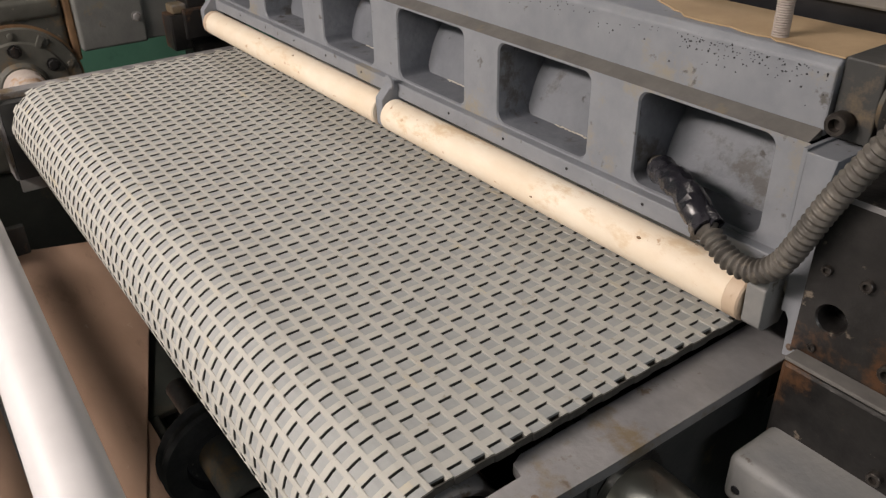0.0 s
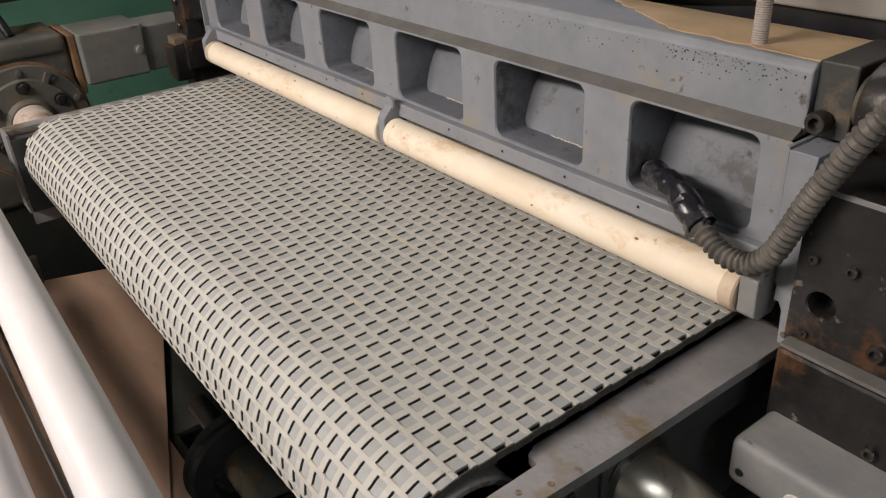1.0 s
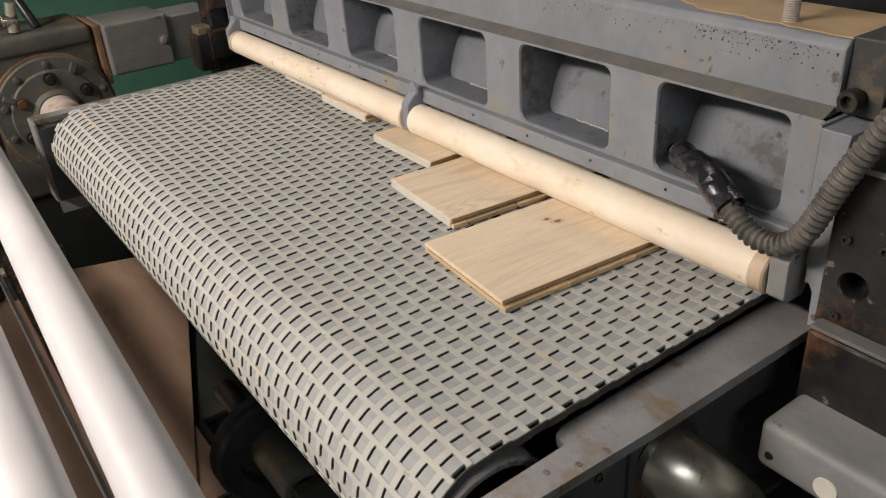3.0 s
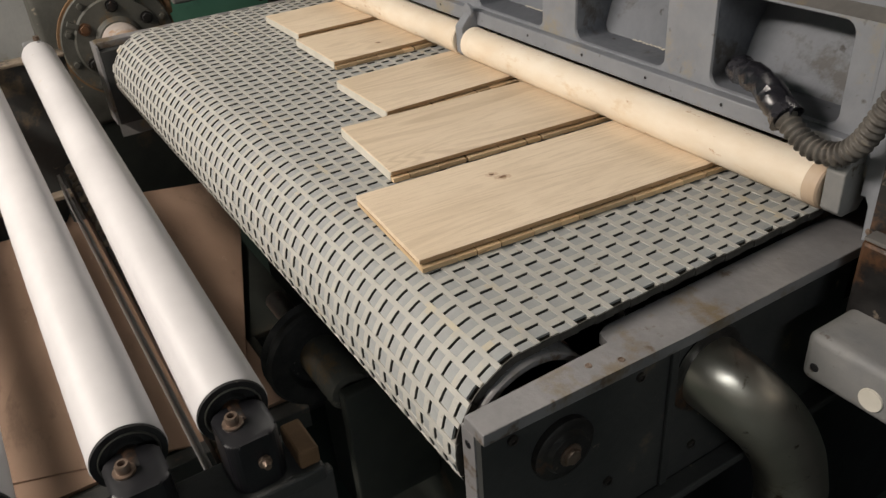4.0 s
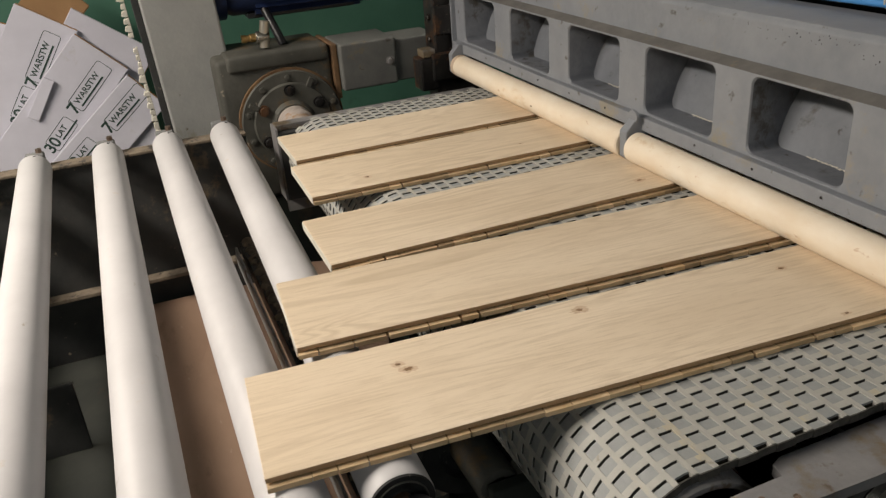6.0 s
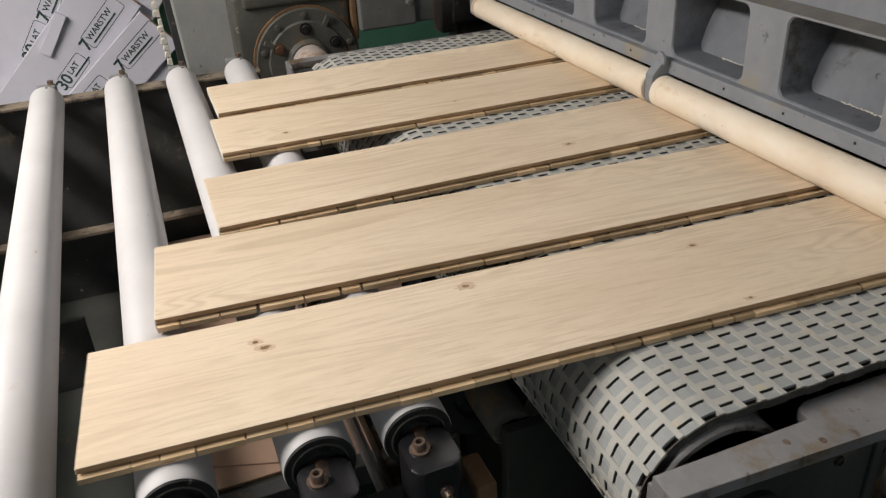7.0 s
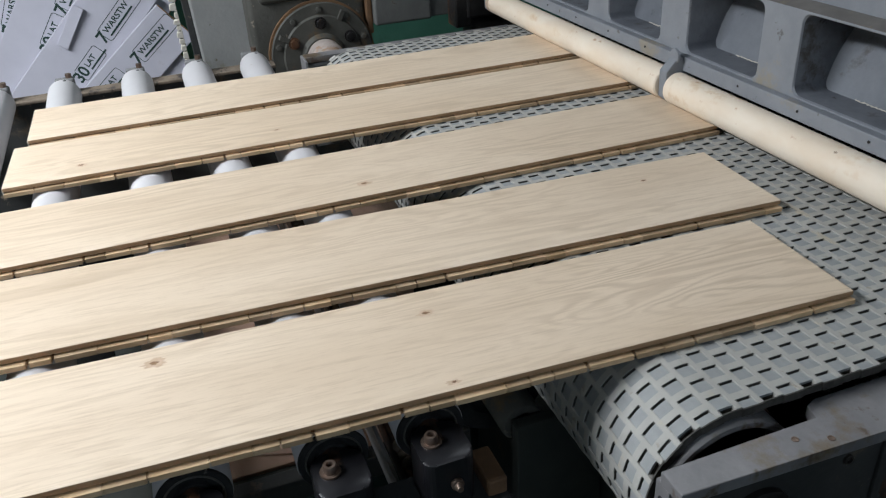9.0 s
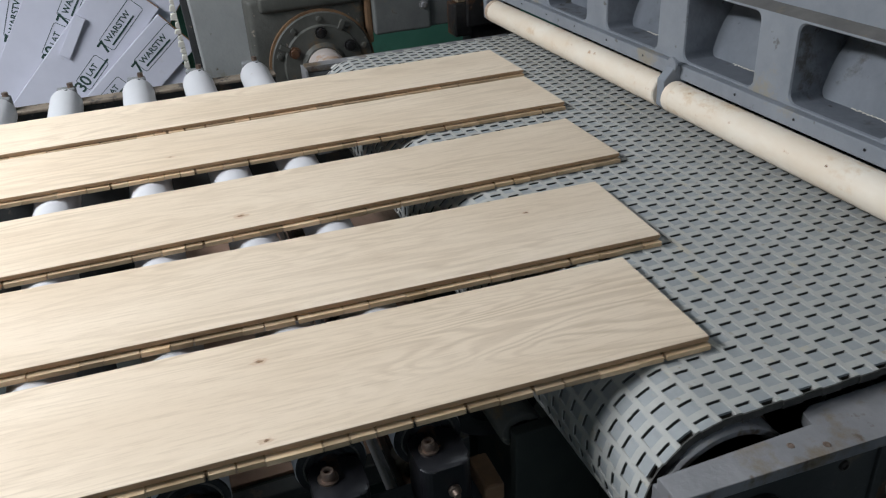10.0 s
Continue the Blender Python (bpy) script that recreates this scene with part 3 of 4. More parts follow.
def pocket_wall():
    """The front web with its pockets: each cell is a frame round a rounded opening, with the opening's sides and hollow back."""
    bm = bmesh.new()
    lo, hi, z0, z1 = -0.795, 0.700, 0.984, 1.103
    cuts = [lo] + [(a + PW + b) / 2 for a, b in zip(POCKETS, POCKETS[1:])] + [hi]
    for k, px in enumerate(POCKETS):
        x0, x1 = cuts[k], cuts[k + 1]
        hole = rounded(px, px + PW, PZ0, PZ1, 0.014)
        n = len(hole)
        outer = []
        cx, cz = px + PW / 2, (PZ0 + PZ1) / 2
        for hx, hz in hole:
            ux, uz = (hx - cx) / (PW / 2), (hz - cz) / ((PZ1 - PZ0) / 2)
            m = max(abs(ux), abs(uz))
            ux, uz = ux / m, uz / m
            outer.append((x1 if ux > 0.999 else x0 if ux < -0.999 else cx + ux * ((x1 - cx) if ux > 0 else (cx - x0)),
                          z1 if uz > 0.999 else z0 if uz < -0.999 else cz + uz * ((z1 - cz) if uz > 0 else (cz - z0))))
        # corners of the cell
        ring_h = [bm.verts.new((x, FACE + 0.003, z)) for x, z in hole]
        lip = [bm.verts.new((x + (x - cx) * 0.02, FACE, z + (z - cz) * 0.03)) for x, z in hole]
        ring_o = [bm.verts.new((x, FACE, z)) for x, z in outer]
        # straight sides run in to the back, which leans away above the sill
        deep = [bm.verts.new((x, BACK, z)) for x, z in hole]
        for i in range(n):
            j = (i + 1) % n
            bm.faces.new((ring_o[i], ring_o[j], lip[j], lip[i]))
            bm.faces.new((lip[i], lip[j], ring_h[j], ring_h[i]))
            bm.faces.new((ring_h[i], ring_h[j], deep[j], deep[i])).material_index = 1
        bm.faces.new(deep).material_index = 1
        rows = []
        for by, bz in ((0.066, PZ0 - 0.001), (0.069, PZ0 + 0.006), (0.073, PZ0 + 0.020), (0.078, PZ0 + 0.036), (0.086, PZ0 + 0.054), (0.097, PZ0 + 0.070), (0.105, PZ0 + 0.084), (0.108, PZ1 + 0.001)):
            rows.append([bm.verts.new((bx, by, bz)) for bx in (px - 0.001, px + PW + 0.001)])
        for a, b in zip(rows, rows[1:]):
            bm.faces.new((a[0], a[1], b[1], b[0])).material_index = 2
        # corner fillers between the ring and the cell's corners
        for qx, qz in ((x0, z0), (x0, z1), (x1, z0), (x1, z1)):
            near = sorted(range(n), key=lambda i: (outer[i][0] - qx) ** 2 + (outer[i][1] - qz) ** 2)
            c = bm.verts.new((qx, FACE, qz))
            sx = [i for i in range(n) if abs(outer[i][0] - qx) < 1e-6]
            sz = [i for i in range(n) if abs(outer[i][1] - qz) < 1e-6]
            if sx and sz:
                a = min(sx, key=lambda i: abs(outer[i][1] - qz))
                b = min(sz, key=lambda i: abs(outer[i][0] - qx))
                if a != b:
                    bm.faces.new((c, ring_o[a], ring_o[b]))
    return bm


# sides and backs of the pockets are toned down for shade besides dirt
part("pocket_web", pocket_wall(), [GREY, SOOT_SHADE, POCKET], beam, smooth=32)
rng = random.Random(21)
for px in POCKETS[2:5]:
    crumbs = [(px + 0.062 + 0.0035 * k, 0.064 + rng.uniform(-0.0015, 0.0015), PZ0 + 0.0008 + rng.uniform(0, 0.0012)) for k in range(28)]
    part("dust_line", sweep(crumbs, lambda run: 0.0009 + 0.0006 * math.sin(run * 900), 6), FOAM, beam, "pale dust crumbs at the back of the sill")
part("upper_beam", prism([(0.0325, 1.1035), (0.0315, 1.1120), (0.0315, 1.169), (0.038, 1.176), (0.145, 1.176), (0.145, 1.1035)], "x", -0.815, 0.698, bevel=0.0022), GREY, beam, "pitted dusty grey upper beam")
part("grime_ledge", prism([(0.0122, 1.1031), (0.0122, 1.1034), (0.0305, 1.1118), (0.0322, 1.1118), (0.0322, 1.1031)], "x", -0.81, 0.697), GRIME, beam, "sloping ledge brown with grime")
part("back_web", box(-0.795, 0.700, 0.118, 0.145, 0.957, 1.1025), GREY, beam)
part("lower_flange", box(-0.795, 0.700, 0.0, 0.06, 0.9605, 0.9835, 0.0015), GREY, beam)
part("end_wall", box(0.7002, 0.7042, 0.0, 0.145, 0.957, 1.1025), GREY, beam)
part("end_wall", box(-0.801, -0.7952, 0.0, 0.145, 0.957, 1.1025), GREY, beam)
for k in range(-6, 6):
    hx = 0.150 + 0.125 * k
    if -0.78 < hx < 0.69 and k != -1:
        part("screw_hole", lathe([(-0.0008, 0.0021), (-0.0011, 0.002), (-0.0011, 0.0013), (0.001, 0.001)], (hx, 0, 0.974), "y", 12), BLACK, beam)
pits = bmesh.new()
rng = random.Random(5)
for k in range(170):
    px, pz = 0.60 + rng.gauss(0, 0.055) - (rng.random() < 0.3) * rng.uniform(0, 0.4), 1.167 - abs(rng.gauss(0, 0.011))
    px, r = min(px, 0.69), rng.uniform(0.0004, 0.0009) * rng.choice((1, 1, 1.5))
    lathe([(0.0315, r), (0.0312, r * 0.9), (0.0312, r * 0.3)], (px, 0, pz), "y", 7, pits)
part("casting_pits", pits, BLACK, beam, "small dark casting pits")
rng = random.Random(8)
near_edge = [(0.34 + 0.357 * k / 30, 0.066 - 0.024 * k / 30 + 0.10 * max(0.0, 1 - k / 14) * 0.7 + rng.uniform(-0.004, 0.004)) for k in range(31)]
part("dust_layer", prism(near_edge + [(0.697, 0.143), (0.335, 0.143)], "z", 1.1761, 1.1778, bevel=0.0006), DUST, beam, "tan sanding dust on the near end")
stud = thing("threaded_stud", 0.618, 0.06, 1.176, "steel threaded stud standing in the dust", "stud")
prof = [(1.177, 0.0075)]
for k in range(26):
    prof += [(1.178 + k * 0.0024, 0.0086), (1.1792 + k * 0.0024, 0.0076)]
part("thread", lathe(prof + [(1.245, 0.0075)], (0.618, 0.06, 0), "z", 16), SHAFT, stud, smooth=20)
part("tip", lathe([(1.2455, 0.009), (1.30, 0.009)], (0.618, 0.06, 0), "z", 16), SHAFT, stud, smooth=40)


def bracket(x0, x1, label):
    """A roller bracket: an arm that comes out of the flange and hangs down as a chamfered tongue."""
    b = thing("roller_bracket", (x0 + x1) / 2, -0.01, 0.911, label, "bracket", "roller brackets")
    out = [(-0.030, 0.918), (-0.022, 0.911), (0.006, 0.911), (0.014, 0.925), (0.014, 0.9565), (-0.0005, 0.985), (-0.010, 0.985), (-0.031, 0.962)]
    part("arm", prism(out, "x", x0, x1, bevel=0.0018), GREY_DIRTY if x0 > 0.5 else GREY, b)
    return b


bracket(-0.755, -0.735, "grey cast bracket holding the far end of a roller")
mid = bracket(-0.008, 0.012, "grey cast bracket between the two rollers")
part("boss", lathe([(-0.010, 0.013), (-0.0135, 0.012), (-0.0135, 0.004)], (0.004, 0, 0.985), "y", 20), GREY, mid, smooth=40)
bracket(0.690, 0.712, "grey cast bracket at the roller end beside the frame")
hook = thing("end_hook", 0.735, -0.005, 0.885, "grey cast hook foot at the end of the beam", "machine casting")
part("hook_plate", prism([(0.712, 0.945), (0.7165, 0.957), (0.735, 1.10), (0.704, 1.10), (0.704, 0.986), (0.713, 0.952)], "y", 0.0, 0.05, bevel=0.001), GREY, hook)
part("hook_leg", prism([(0.741, 1.02), (0.741, 0.888), (0.728, 0.884), (0.728, 0.925), (0.7225, 0.935), (0.7165, 0.932), (0.7165, 1.02)], "y", -0.004, 0.03, bevel=0.001), GREY, hook)
bolt(0.7345, -0.004, 0.897, "-y", 0.003, 0.002, hook)

# the two pressure rollers
PR, PY, PRZ = 0.0258, -0.012, 0.9345
rollers = []
for x0, x1 in ((-0.733, -0.010), (0.014, 0.688)):
    c = (x0 + x1) / 2
    h = (x1 - x0) / 2
    r = thing("pressure_roller", c, PY, PRZ, "cream pressed-paper pressure roller with brown scorched ends", "roller", "pressure rollers")
    part("sleeve", lathe([(-h + 0.018, 0.012), (-h + 0.018, PR), (h - 0.018, PR), (h - 0.018, 0.012)], (0, 0, 0), "x", 48), PAPER, r, local=True, smooth=40)
    for s in (-1, 1):
        part("end_ring", lathe([(s * (h - 0.0178), 0.0125), (s * (h - 0.0178), PR + 0.0002), (s * (h - 0.002), PR + 0.0002), (s * h, PR - 0.002), (s * h, 0.006)], (0, 0, 0), "x", 40), SCORCH if s * c > 0 else PAPER, r, "browned roller end" if s * c > 0 else "pale roller end", local=True, smooth=40)
        part("pin", rod((s * (h - 0.001), 0, 0), (s * (h + 0.002), 0, 0), 0.005, seg=14), BLACK_STEEL, r, local=True, smooth=40)
    for k in range(3):
        rn = random.Random(k + int(x0 * 100))
        a, px = rn.uniform(0, 6.28), rn.uniform(-h + 0.05, h - 0.05)
        dent = lathe([(0.0, 0.0024 * rn.uniform(0.5, 1)), (0.0002, 0.001)], (0, 0, 0), "z", 9)
        bmesh.ops.scale(dent, vec=(1.6, 0.8, 1), verts=dent.verts)
        bmesh.ops.transform(dent, matrix=pose(px, 0, 0, math.degrees(a)) @ pose(0, 0, PR - 0.00005), verts=dent.verts)
        part("dent", dent, TONGUE, r, "small brown dent", local=True)
    rollers.append(r)

# ---- machine hood behind the beam ----
hood = thing("machine_hood", 0, 0.5, 1.19, "beige-grey machine hood above the beam", "machine hood")
part("lower_edge", box(-0.85, 1.10, 0.152, 0.80, 1.196, 1.225, 0.003), COVER, hood)
part("cover", prism([(0.150, 1.226), (0.210, 1.42), (0.8, 1.5), (0.8, 1.226)], "x", -0.85, 1.10, bevel=0.003), COVER, hood)
for cx in (-0.05, 0.35, 0.75):
    bolt(cx, 0.1665, 1.262, "-y", 0.007, 0.006, hood)
# black fill for the dark of the gap and the machine's inside
part("inner_panel", box(-0.85, 1.10, 0.165, 0.80, 0.885, 1.1955), BLACK, hood, "black fill painting the shaded gap under the hood")
cables = thing("cable_bundle", 0.2, 0.135, 1.20, "bundle of blue cables with pale ties along the hood", "cable bundle")
for k, (dy, dz) in enumerate(((0, -0.016), (0.010, -0.012), (0.001, -0.0055))):
    pts = spline([(-0.72, 0.150 + dy, 1.222 + dz), (-0.3, 0.136 + dy, 1.208 + dz), (-0.05, 0.134 + dy, 1.205 + dz), (0.2, 0.132 + dy, 1.206 + dz), (0.40, 0.132 + dy, 1.210 + dz), (0.56, 0.145 + dy, 1.222 + dz)], 8)
    part("cable", sweep(pts, 0.0052, 10), CABLE, cables, smooth=50)
for k, cx in enumerate((-0.22, -0.12, -0.02, 0.08, 0.17, 0.26, 0.34, 0.42)):
    part("cable_tie", lathe([(cx, 0.0115), (cx, 0.0126), (cx + 0.003, 0.0126), (cx + 0.003, 0.0115)], (0, 0.1375, 1.1965), "x", 18), TIE, cables, smooth=40)

# ---- blocks and guard beside the belt ----
block = thing("steel_block", 0.86, 0.05, 0.905, "blackened rusty steel block with bored holes", "steel block")


def bored_block(x0, x1, y0, y1, z0, z1, cx, cz, r, deep):
    """A block with one round bore sunk into its front, its rim chamfered."""
    bm, h, n = bmesh.new(), 0.030, 32
    for a, b, c, d in ((x0, cx - h, z0, z1), (cx + h, x1, z0, z1), (cx - h, cx + h, z0, cz - h), (cx - h, cx + h, cz + h, z1)):
        box(a, b, y0, y1, c, d, bm=bm)
    box(cx - h, cx + h, y0 + deep + 0.004, y1, cz - h, cz + h, bm=bm)
    rings = []
    for kind in range(4):
        ring = []
        for k in range(n):
            c, q = math.cos(2 * math.pi * k / n), math.sin(2 * math.pi * k / n)
            m = h / max(abs(c), abs(q)) if kind == 0 else (r + 0.0015, r, r * 0.96)[kind - 1]
            ring.append(bm.verts.new((cx + m * c, (y0, y0, y0 + 0.002, y0 + deep)[kind], cz + m * q)))
        rings.append(ring)
    for p, q in zip(rings, rings[1:]):
        for k in range(n):
            bm.faces.new((p[k], p[(k + 1) % n], q[(k + 1) % n], q[k]))
    bm.faces.new(rings[-1])
    bmesh.ops.remove_doubles(bm, verts=bm.verts, dist=1e-5)
    return bm


part("upper_body", bored_block(0.745, 1.02, -0.024, 0.16, 0.912, 1.085, 0.776, 0.962, 0.0145, 0.03), BLACK_STEEL, block, smooth=30)
part("edge_strip", box(0.7452, 1.02, -0.0252, -0.0242, 1.079, 1.0846, 0.0004), STEEL_TOP, block, "bright worn upper edge")
for bx, bz, r in ((0.838, 0.940, 0.0085), (0.800, 1.012, 0.006), (0.762, 1.010, 0.005), (0.766, 0.925, 0.004), (0.845, 1.03, 0.010)):
    socket_screw(bx, -0.024, bz, "-y", r, r * 1.0, block)
low = thing("steel_block", 0.90, 0.02, 0.80, "blackened steel block under the bored one", "steel block")
part("body", box(0.750, 1.05, -0.045, 0.16, 0.80, 0.911, 0.005), BLACK_STEEL, low)
part("ledge", box(0.752, 1.05, -0.044, -0.0245, 0.9112, 0.9155, 0.001), GRIME, low, "brown rusty ledge")
socket_screw(0.862, -0.045, 0.845, "-y", 0.007, 0.007, low)
guard = thing("cast_guard_box", 0.90, -0.05, 0.772, "grey cast guard box with rounded edges and a round plug", "guard box")
part("body", box(0.754, 1.10, -0.112, 0.14, 0.772, 0.832, 0.011, 4), GREY_DIRTY, guard, smooth=40)
part("rear_stand", box(0.86, 1.08, 0.0, 0.13, 0.0, 0.7715, 0.006), BLACK, guard)
part("round_plug", lathe([(-0.1122, 0.0125), (-0.1142, 0.012), (-0.1142, 0.001)], (0.832, 0, 0.795), "y", 28), FOAM, guard, "pale round plug", smooth=40)
part("screw_hole", lathe([(-0.1122, 0.005), (-0.1128, 0.0045), (-0.1128, 0.003), (-0.10, 0.002)], (0.770, 0, 0.793), "y", 16), BLACK, guard)
clamp = thing("clamp_plate", 0.72, 0.05, 1.10, "dark steel clamp plate at the beam end with a cap screw", "clamp")
part("plate", box(0.6985, 0.738, 0.040, 0.145, 1.104, 1.180, 0.002), DARK_FRAME, clamp, "dusty brown clamp plate")
socket_screw(0.712, 0.036, 1.122, "-y", 0.0115, 0.014, clamp)
piston = thing("cylinder_collar", 0.80, 0.06, 1.15, "worn round steel collar and rod at the beam end", "cylinder")
part("collar", lathe([(0.752, 0.012), (0.752, 0.040), (0.757, 0.043), (0.795, 0.043), (0.80, 0.040), (0.80, 0.012)], (0, 0.055, 1.145), "x", 36), BLACK_STEEL, piston, smooth=35)
part("rod", lathe([(0.742, 0.01), (0.742, 0.026), (0.90, 0.026), (0.90, 0.01)], (0, 0.055, 1.145), "x", 32), GEAR, piston, smooth=35)

hose = thing("corrugated_hose", 0.70, -0.03, 0.965, "dusty grey corrugated hose hanging from a pocket, taped with black tape", "hose")
line = spline([(0.500, 0.050, 1.000), (0.545, 0.006, 1.019), (0.590, -0.016, 1.022), (0.633, -0.034, 1.004), (0.672, -0.042, 0.986), (0.704, -0.043, 0.987), (0.726, -0.043, 1.006), (0.742, -0.043, 1.041), (0.756, -0.043, 1.077), (0.777, -0.043, 1.120), (0.806, -0.043, 1.170), (0.86, -0.03, 1.23)], 34)
part("ribbed_tube", sweep(line, lambda s: 0.0112 + 0.0017 * math.sin(2 * math.pi * s / 0.0078), 16), HOSE, hose, smooth=60)
wrap = [p for p in line if 0.528 < p.x < 0.640 and p.z < 1.04][::3]
crumpled = sweep(wrap, lambda s: 0.0150 + 0.0016 * math.sin(s * 150) + 0.03 * max(0.0, s - 0.06), 16)
rn = random.Random(3)
for v in crumpled.verts:
    v.co += Vector((rn.uniform(-1, 1), rn.uniform(-1, 1), rn.uniform(-1, 1))) * 0.0013
part("tape_wrap", crumpled, TAPE, hose, "crumpled glossy black tape", smooth=28)
flap = lathe([(0.0, 0.004), (0.0, 0.0075), (0.010, 0.008), (0.022, 0.0075), (0.022, 0.0062), (0.010, 0.005)], (0, 0, 0), "x", 14)
for v in flap.verts:
    v.co += Vector((0, rn.uniform(-1, 1), rn.uniform(-1, 1))) * 0.0012
bmesh.ops.transform(flap, matrix=pose(0.628, -0.026, 1.016, 0, 12, -22), verts=flap.verts)
part("loose_stub", flap, TAPE, hose, "open loose end of the tape", smooth=30)

# ---- shiny bent pipe below the frame ----
pipe = thing("bent_pipe", 0.70, -0.2, 0.0, "dull shiny bent metal pipe below the side frame", "pipe")
pl = spline([(0.60, -0.205, 0.800), (0.67, -0.205, 0.800), (0.715, -0.196, 0.790), (0.742, -0.168, 0.755), (0.752, -0.128, 0.70), (0.756, -0.090, 0.62), (0.757, -0.075, 0.5), (0.757, -0.075, 0.0)], 12)
part("bend", sweep(pl, 0.041, 28), CHROME, pipe, smooth=50)
part("collar", lathe([(0.704, 0.03), (0.704, 0.050), (0.7135, 0.050), (0.7135, 0.03)], (0, -0.205, 0.80), "x", 30), BLACK_STEEL, pipe, smooth=40)

# ---- black column of clamps at the far end of the beam ----
post = thing("clamp_column", -0.84, 0.03, 0.86, "black steel clamp column with lugs at the far beam end", "clamp")
part("column", box(-0.885, -0.818, -0.04, 0.10, 0.80, 1.21, 0.004), BLACK_STEEL, post)
part("lug", box(-0.8175, -0.802, -0.055, 0.02, 0.885, 0.955, 0.004), BLACK_STEEL, post)
part("lug", box(-0.8175, -0.802, -0.045, 0.02, 1.0, 1.07, 0.004), BLACK_STEEL, post)
part("ledge", box(-0.860, -0.818, -0.075, -0.0405, 0.945, 0.965, 0.003), STEEL_TOP, post)
part("lower_jaw", box(-0.870, -0.810, -0.085, -0.0405, 0.862, 0.944, 0.004), BLACK_STEEL, post)
part("wedge", box(-0.8175, -0.803, -0.050, -0.003, 1.105, 1.160, 0.003), DUST, post, "dusty tan wedge")
for zz in (0.985, 1.04, 1.10, 1.15):
    socket_screw(-0.845, -0.04, zz, "-y", 0.008, 0.008, post)

# ---- gearbox with its flange ----
GX = -0.945
gear = thing("worm_gearbox", -1.03, DRUM_Y, 0.66, "dirty grey worm gearbox with a rusty round flange", "gearbox")
part("housing", box(-1.16, GX - 0.026, -0.575, -0.275, 0.60, 0.985, 0.016, 4), GEAR, gear, smooth=40)
part("shoulder", box(-1.15, GX - 0.016, -0.545, -0.283, 0.948, 0.992, 0.010, 3), GEAR, gear, smooth=40)
# added block: darkens the space below the gearbox and carries it
part("pedestal", box(-1.14, GX - 0.035, -0.565, -0.29, 0.0, 0.5995, 0.006), SHADE_PANEL, gear, "dark pedestal added to darken the place under the gearbox")
part("rusty_seam", box(-1.13, GX - 0.020, -0.2748, -0.258, 0.84, 0.985, 0.004), RUST, gear)
part("flange_ring", lathe([(GX - 0.025, 0.06), (GX - 0.025, 0.132), (GX - 0.010, 0.134), (GX - 0.006, 0.131), (GX - 0.006, 0.104), (GX, 0.100), (GX, 0.058), (GX + 0.012, 0.050), (GX + 0.012, 0.03)], (0, DRUM_Y - 0.006, 0.806), "x", 56), GEAR, gear, "round bolted flange with rust", smooth=35)
part("rust_rim", lathe([(GX - 0.026, 0.128), (GX - 0.026, 0.139), (GX - 0.016, 0.139), (GX - 0.016, 0.128)], (0, DRUM_Y - 0.006, 0.806), "x", 56), RUST, gear, smooth=35)
part("shaft", lathe([(GX + 0.008, 0.030), (GX + 0.008, 0.046), (GX + 0.05, 0.046), (GX + 0.056, 0.040), (-0.737, 0.040), (-0.737, 0.02)], (0, DRUM_Y - 0.006, 0.806), "x", 40), SHAFT, gear, "pale shaft with rust at the flange", smooth=35)
for k in range(6):
    a = radians(30 + 60 * k)
    bolt(GX, DRUM_Y - 0.006 + 0.084 * math.cos(a), 0.806 + 0.084 * math.sin(a), "x", 0.0115, 0.010, gear, BLACK_STEEL)
for k in range(10):
    a = radians(18 + 36 * k)
    bolt(GX - 0.006, DRUM_Y - 0.006 + 0.117 * math.cos(a), 0.806 + 0.117 * math.sin(a), "x", 0.0075, 0.006, gear, GEAR, seg=8)
for k in range(4):
    a = radians(60 + 90 * k)
    lug = box(GX - 0.008, GX + 0.004, -0.006, 0.006, 0.098, 0.124, 0.001)
    bmesh.ops.transform(lug, matrix=pose(0, DRUM_Y - 0.006, 0.806, math.degrees(a) - 90), verts=lug.verts)
    part("web", lug, GEAR, gear)
tbox = thing("gear_cover_box", -0.98, -0.15, 0.86, "grey sheet metal cover box on the gearbox with one screw", "cover box")
part("body", box(-1.10, GX, -0.257, -0.103, 0.862, 0.985, 0.006, 3), COVER_GREY, tbox)
part("extension", box(-1.08, GX - 0.012, -0.1025, 0.02, 0.864, 0.975, 0.004), COVER_GREY, tbox)
bolt(GX, -0.122, 0.925, "x", 0.009, 0.008, tbox, STEEL_TOP)

# blue motor, valve and rod above
MX, MZ = -1.15, 1.148
motor = thing("electric_motor", MX, -0.28, 1.06, "dirty blue electric motor with cooling fins", "motor")
part("body", lathe([(-0.50, 0.03), (-0.50, 0.078), (-0.485, 0.086), (-0.13, 0.086), (-0.11, 0.092), (-0.045, 0.092), (-0.03, 0.082), (-0.03, 0.02)], (MX, 0, MZ), "y", 40), BLUE, motor, smooth=35)
for k in range(22):
    a = 360 * k / 22
    fin = box(-0.0022, 0.0022, -0.43, -0.135, 0.083, 0.099, 0.0006)
    bmesh.ops.transform(fin, matrix=pose(MX, 0, MZ, 0, a, 0), verts=fin.verts)
    part("cooling_fin", fin, BLUE, motor)
part("end_flange", lathe([(-0.53, 0.04), (-0.53, 0.093), (-0.503, 0.093), (-0.503, 0.04)], (MX, 0, MZ), "y", 40), BLUE, motor, smooth=35)
part("motor_foot", box(MX - 0.05, MX + 0.05, -0.45, -0.16, 1.055, 1.07, 0.003), BLACK, motor)
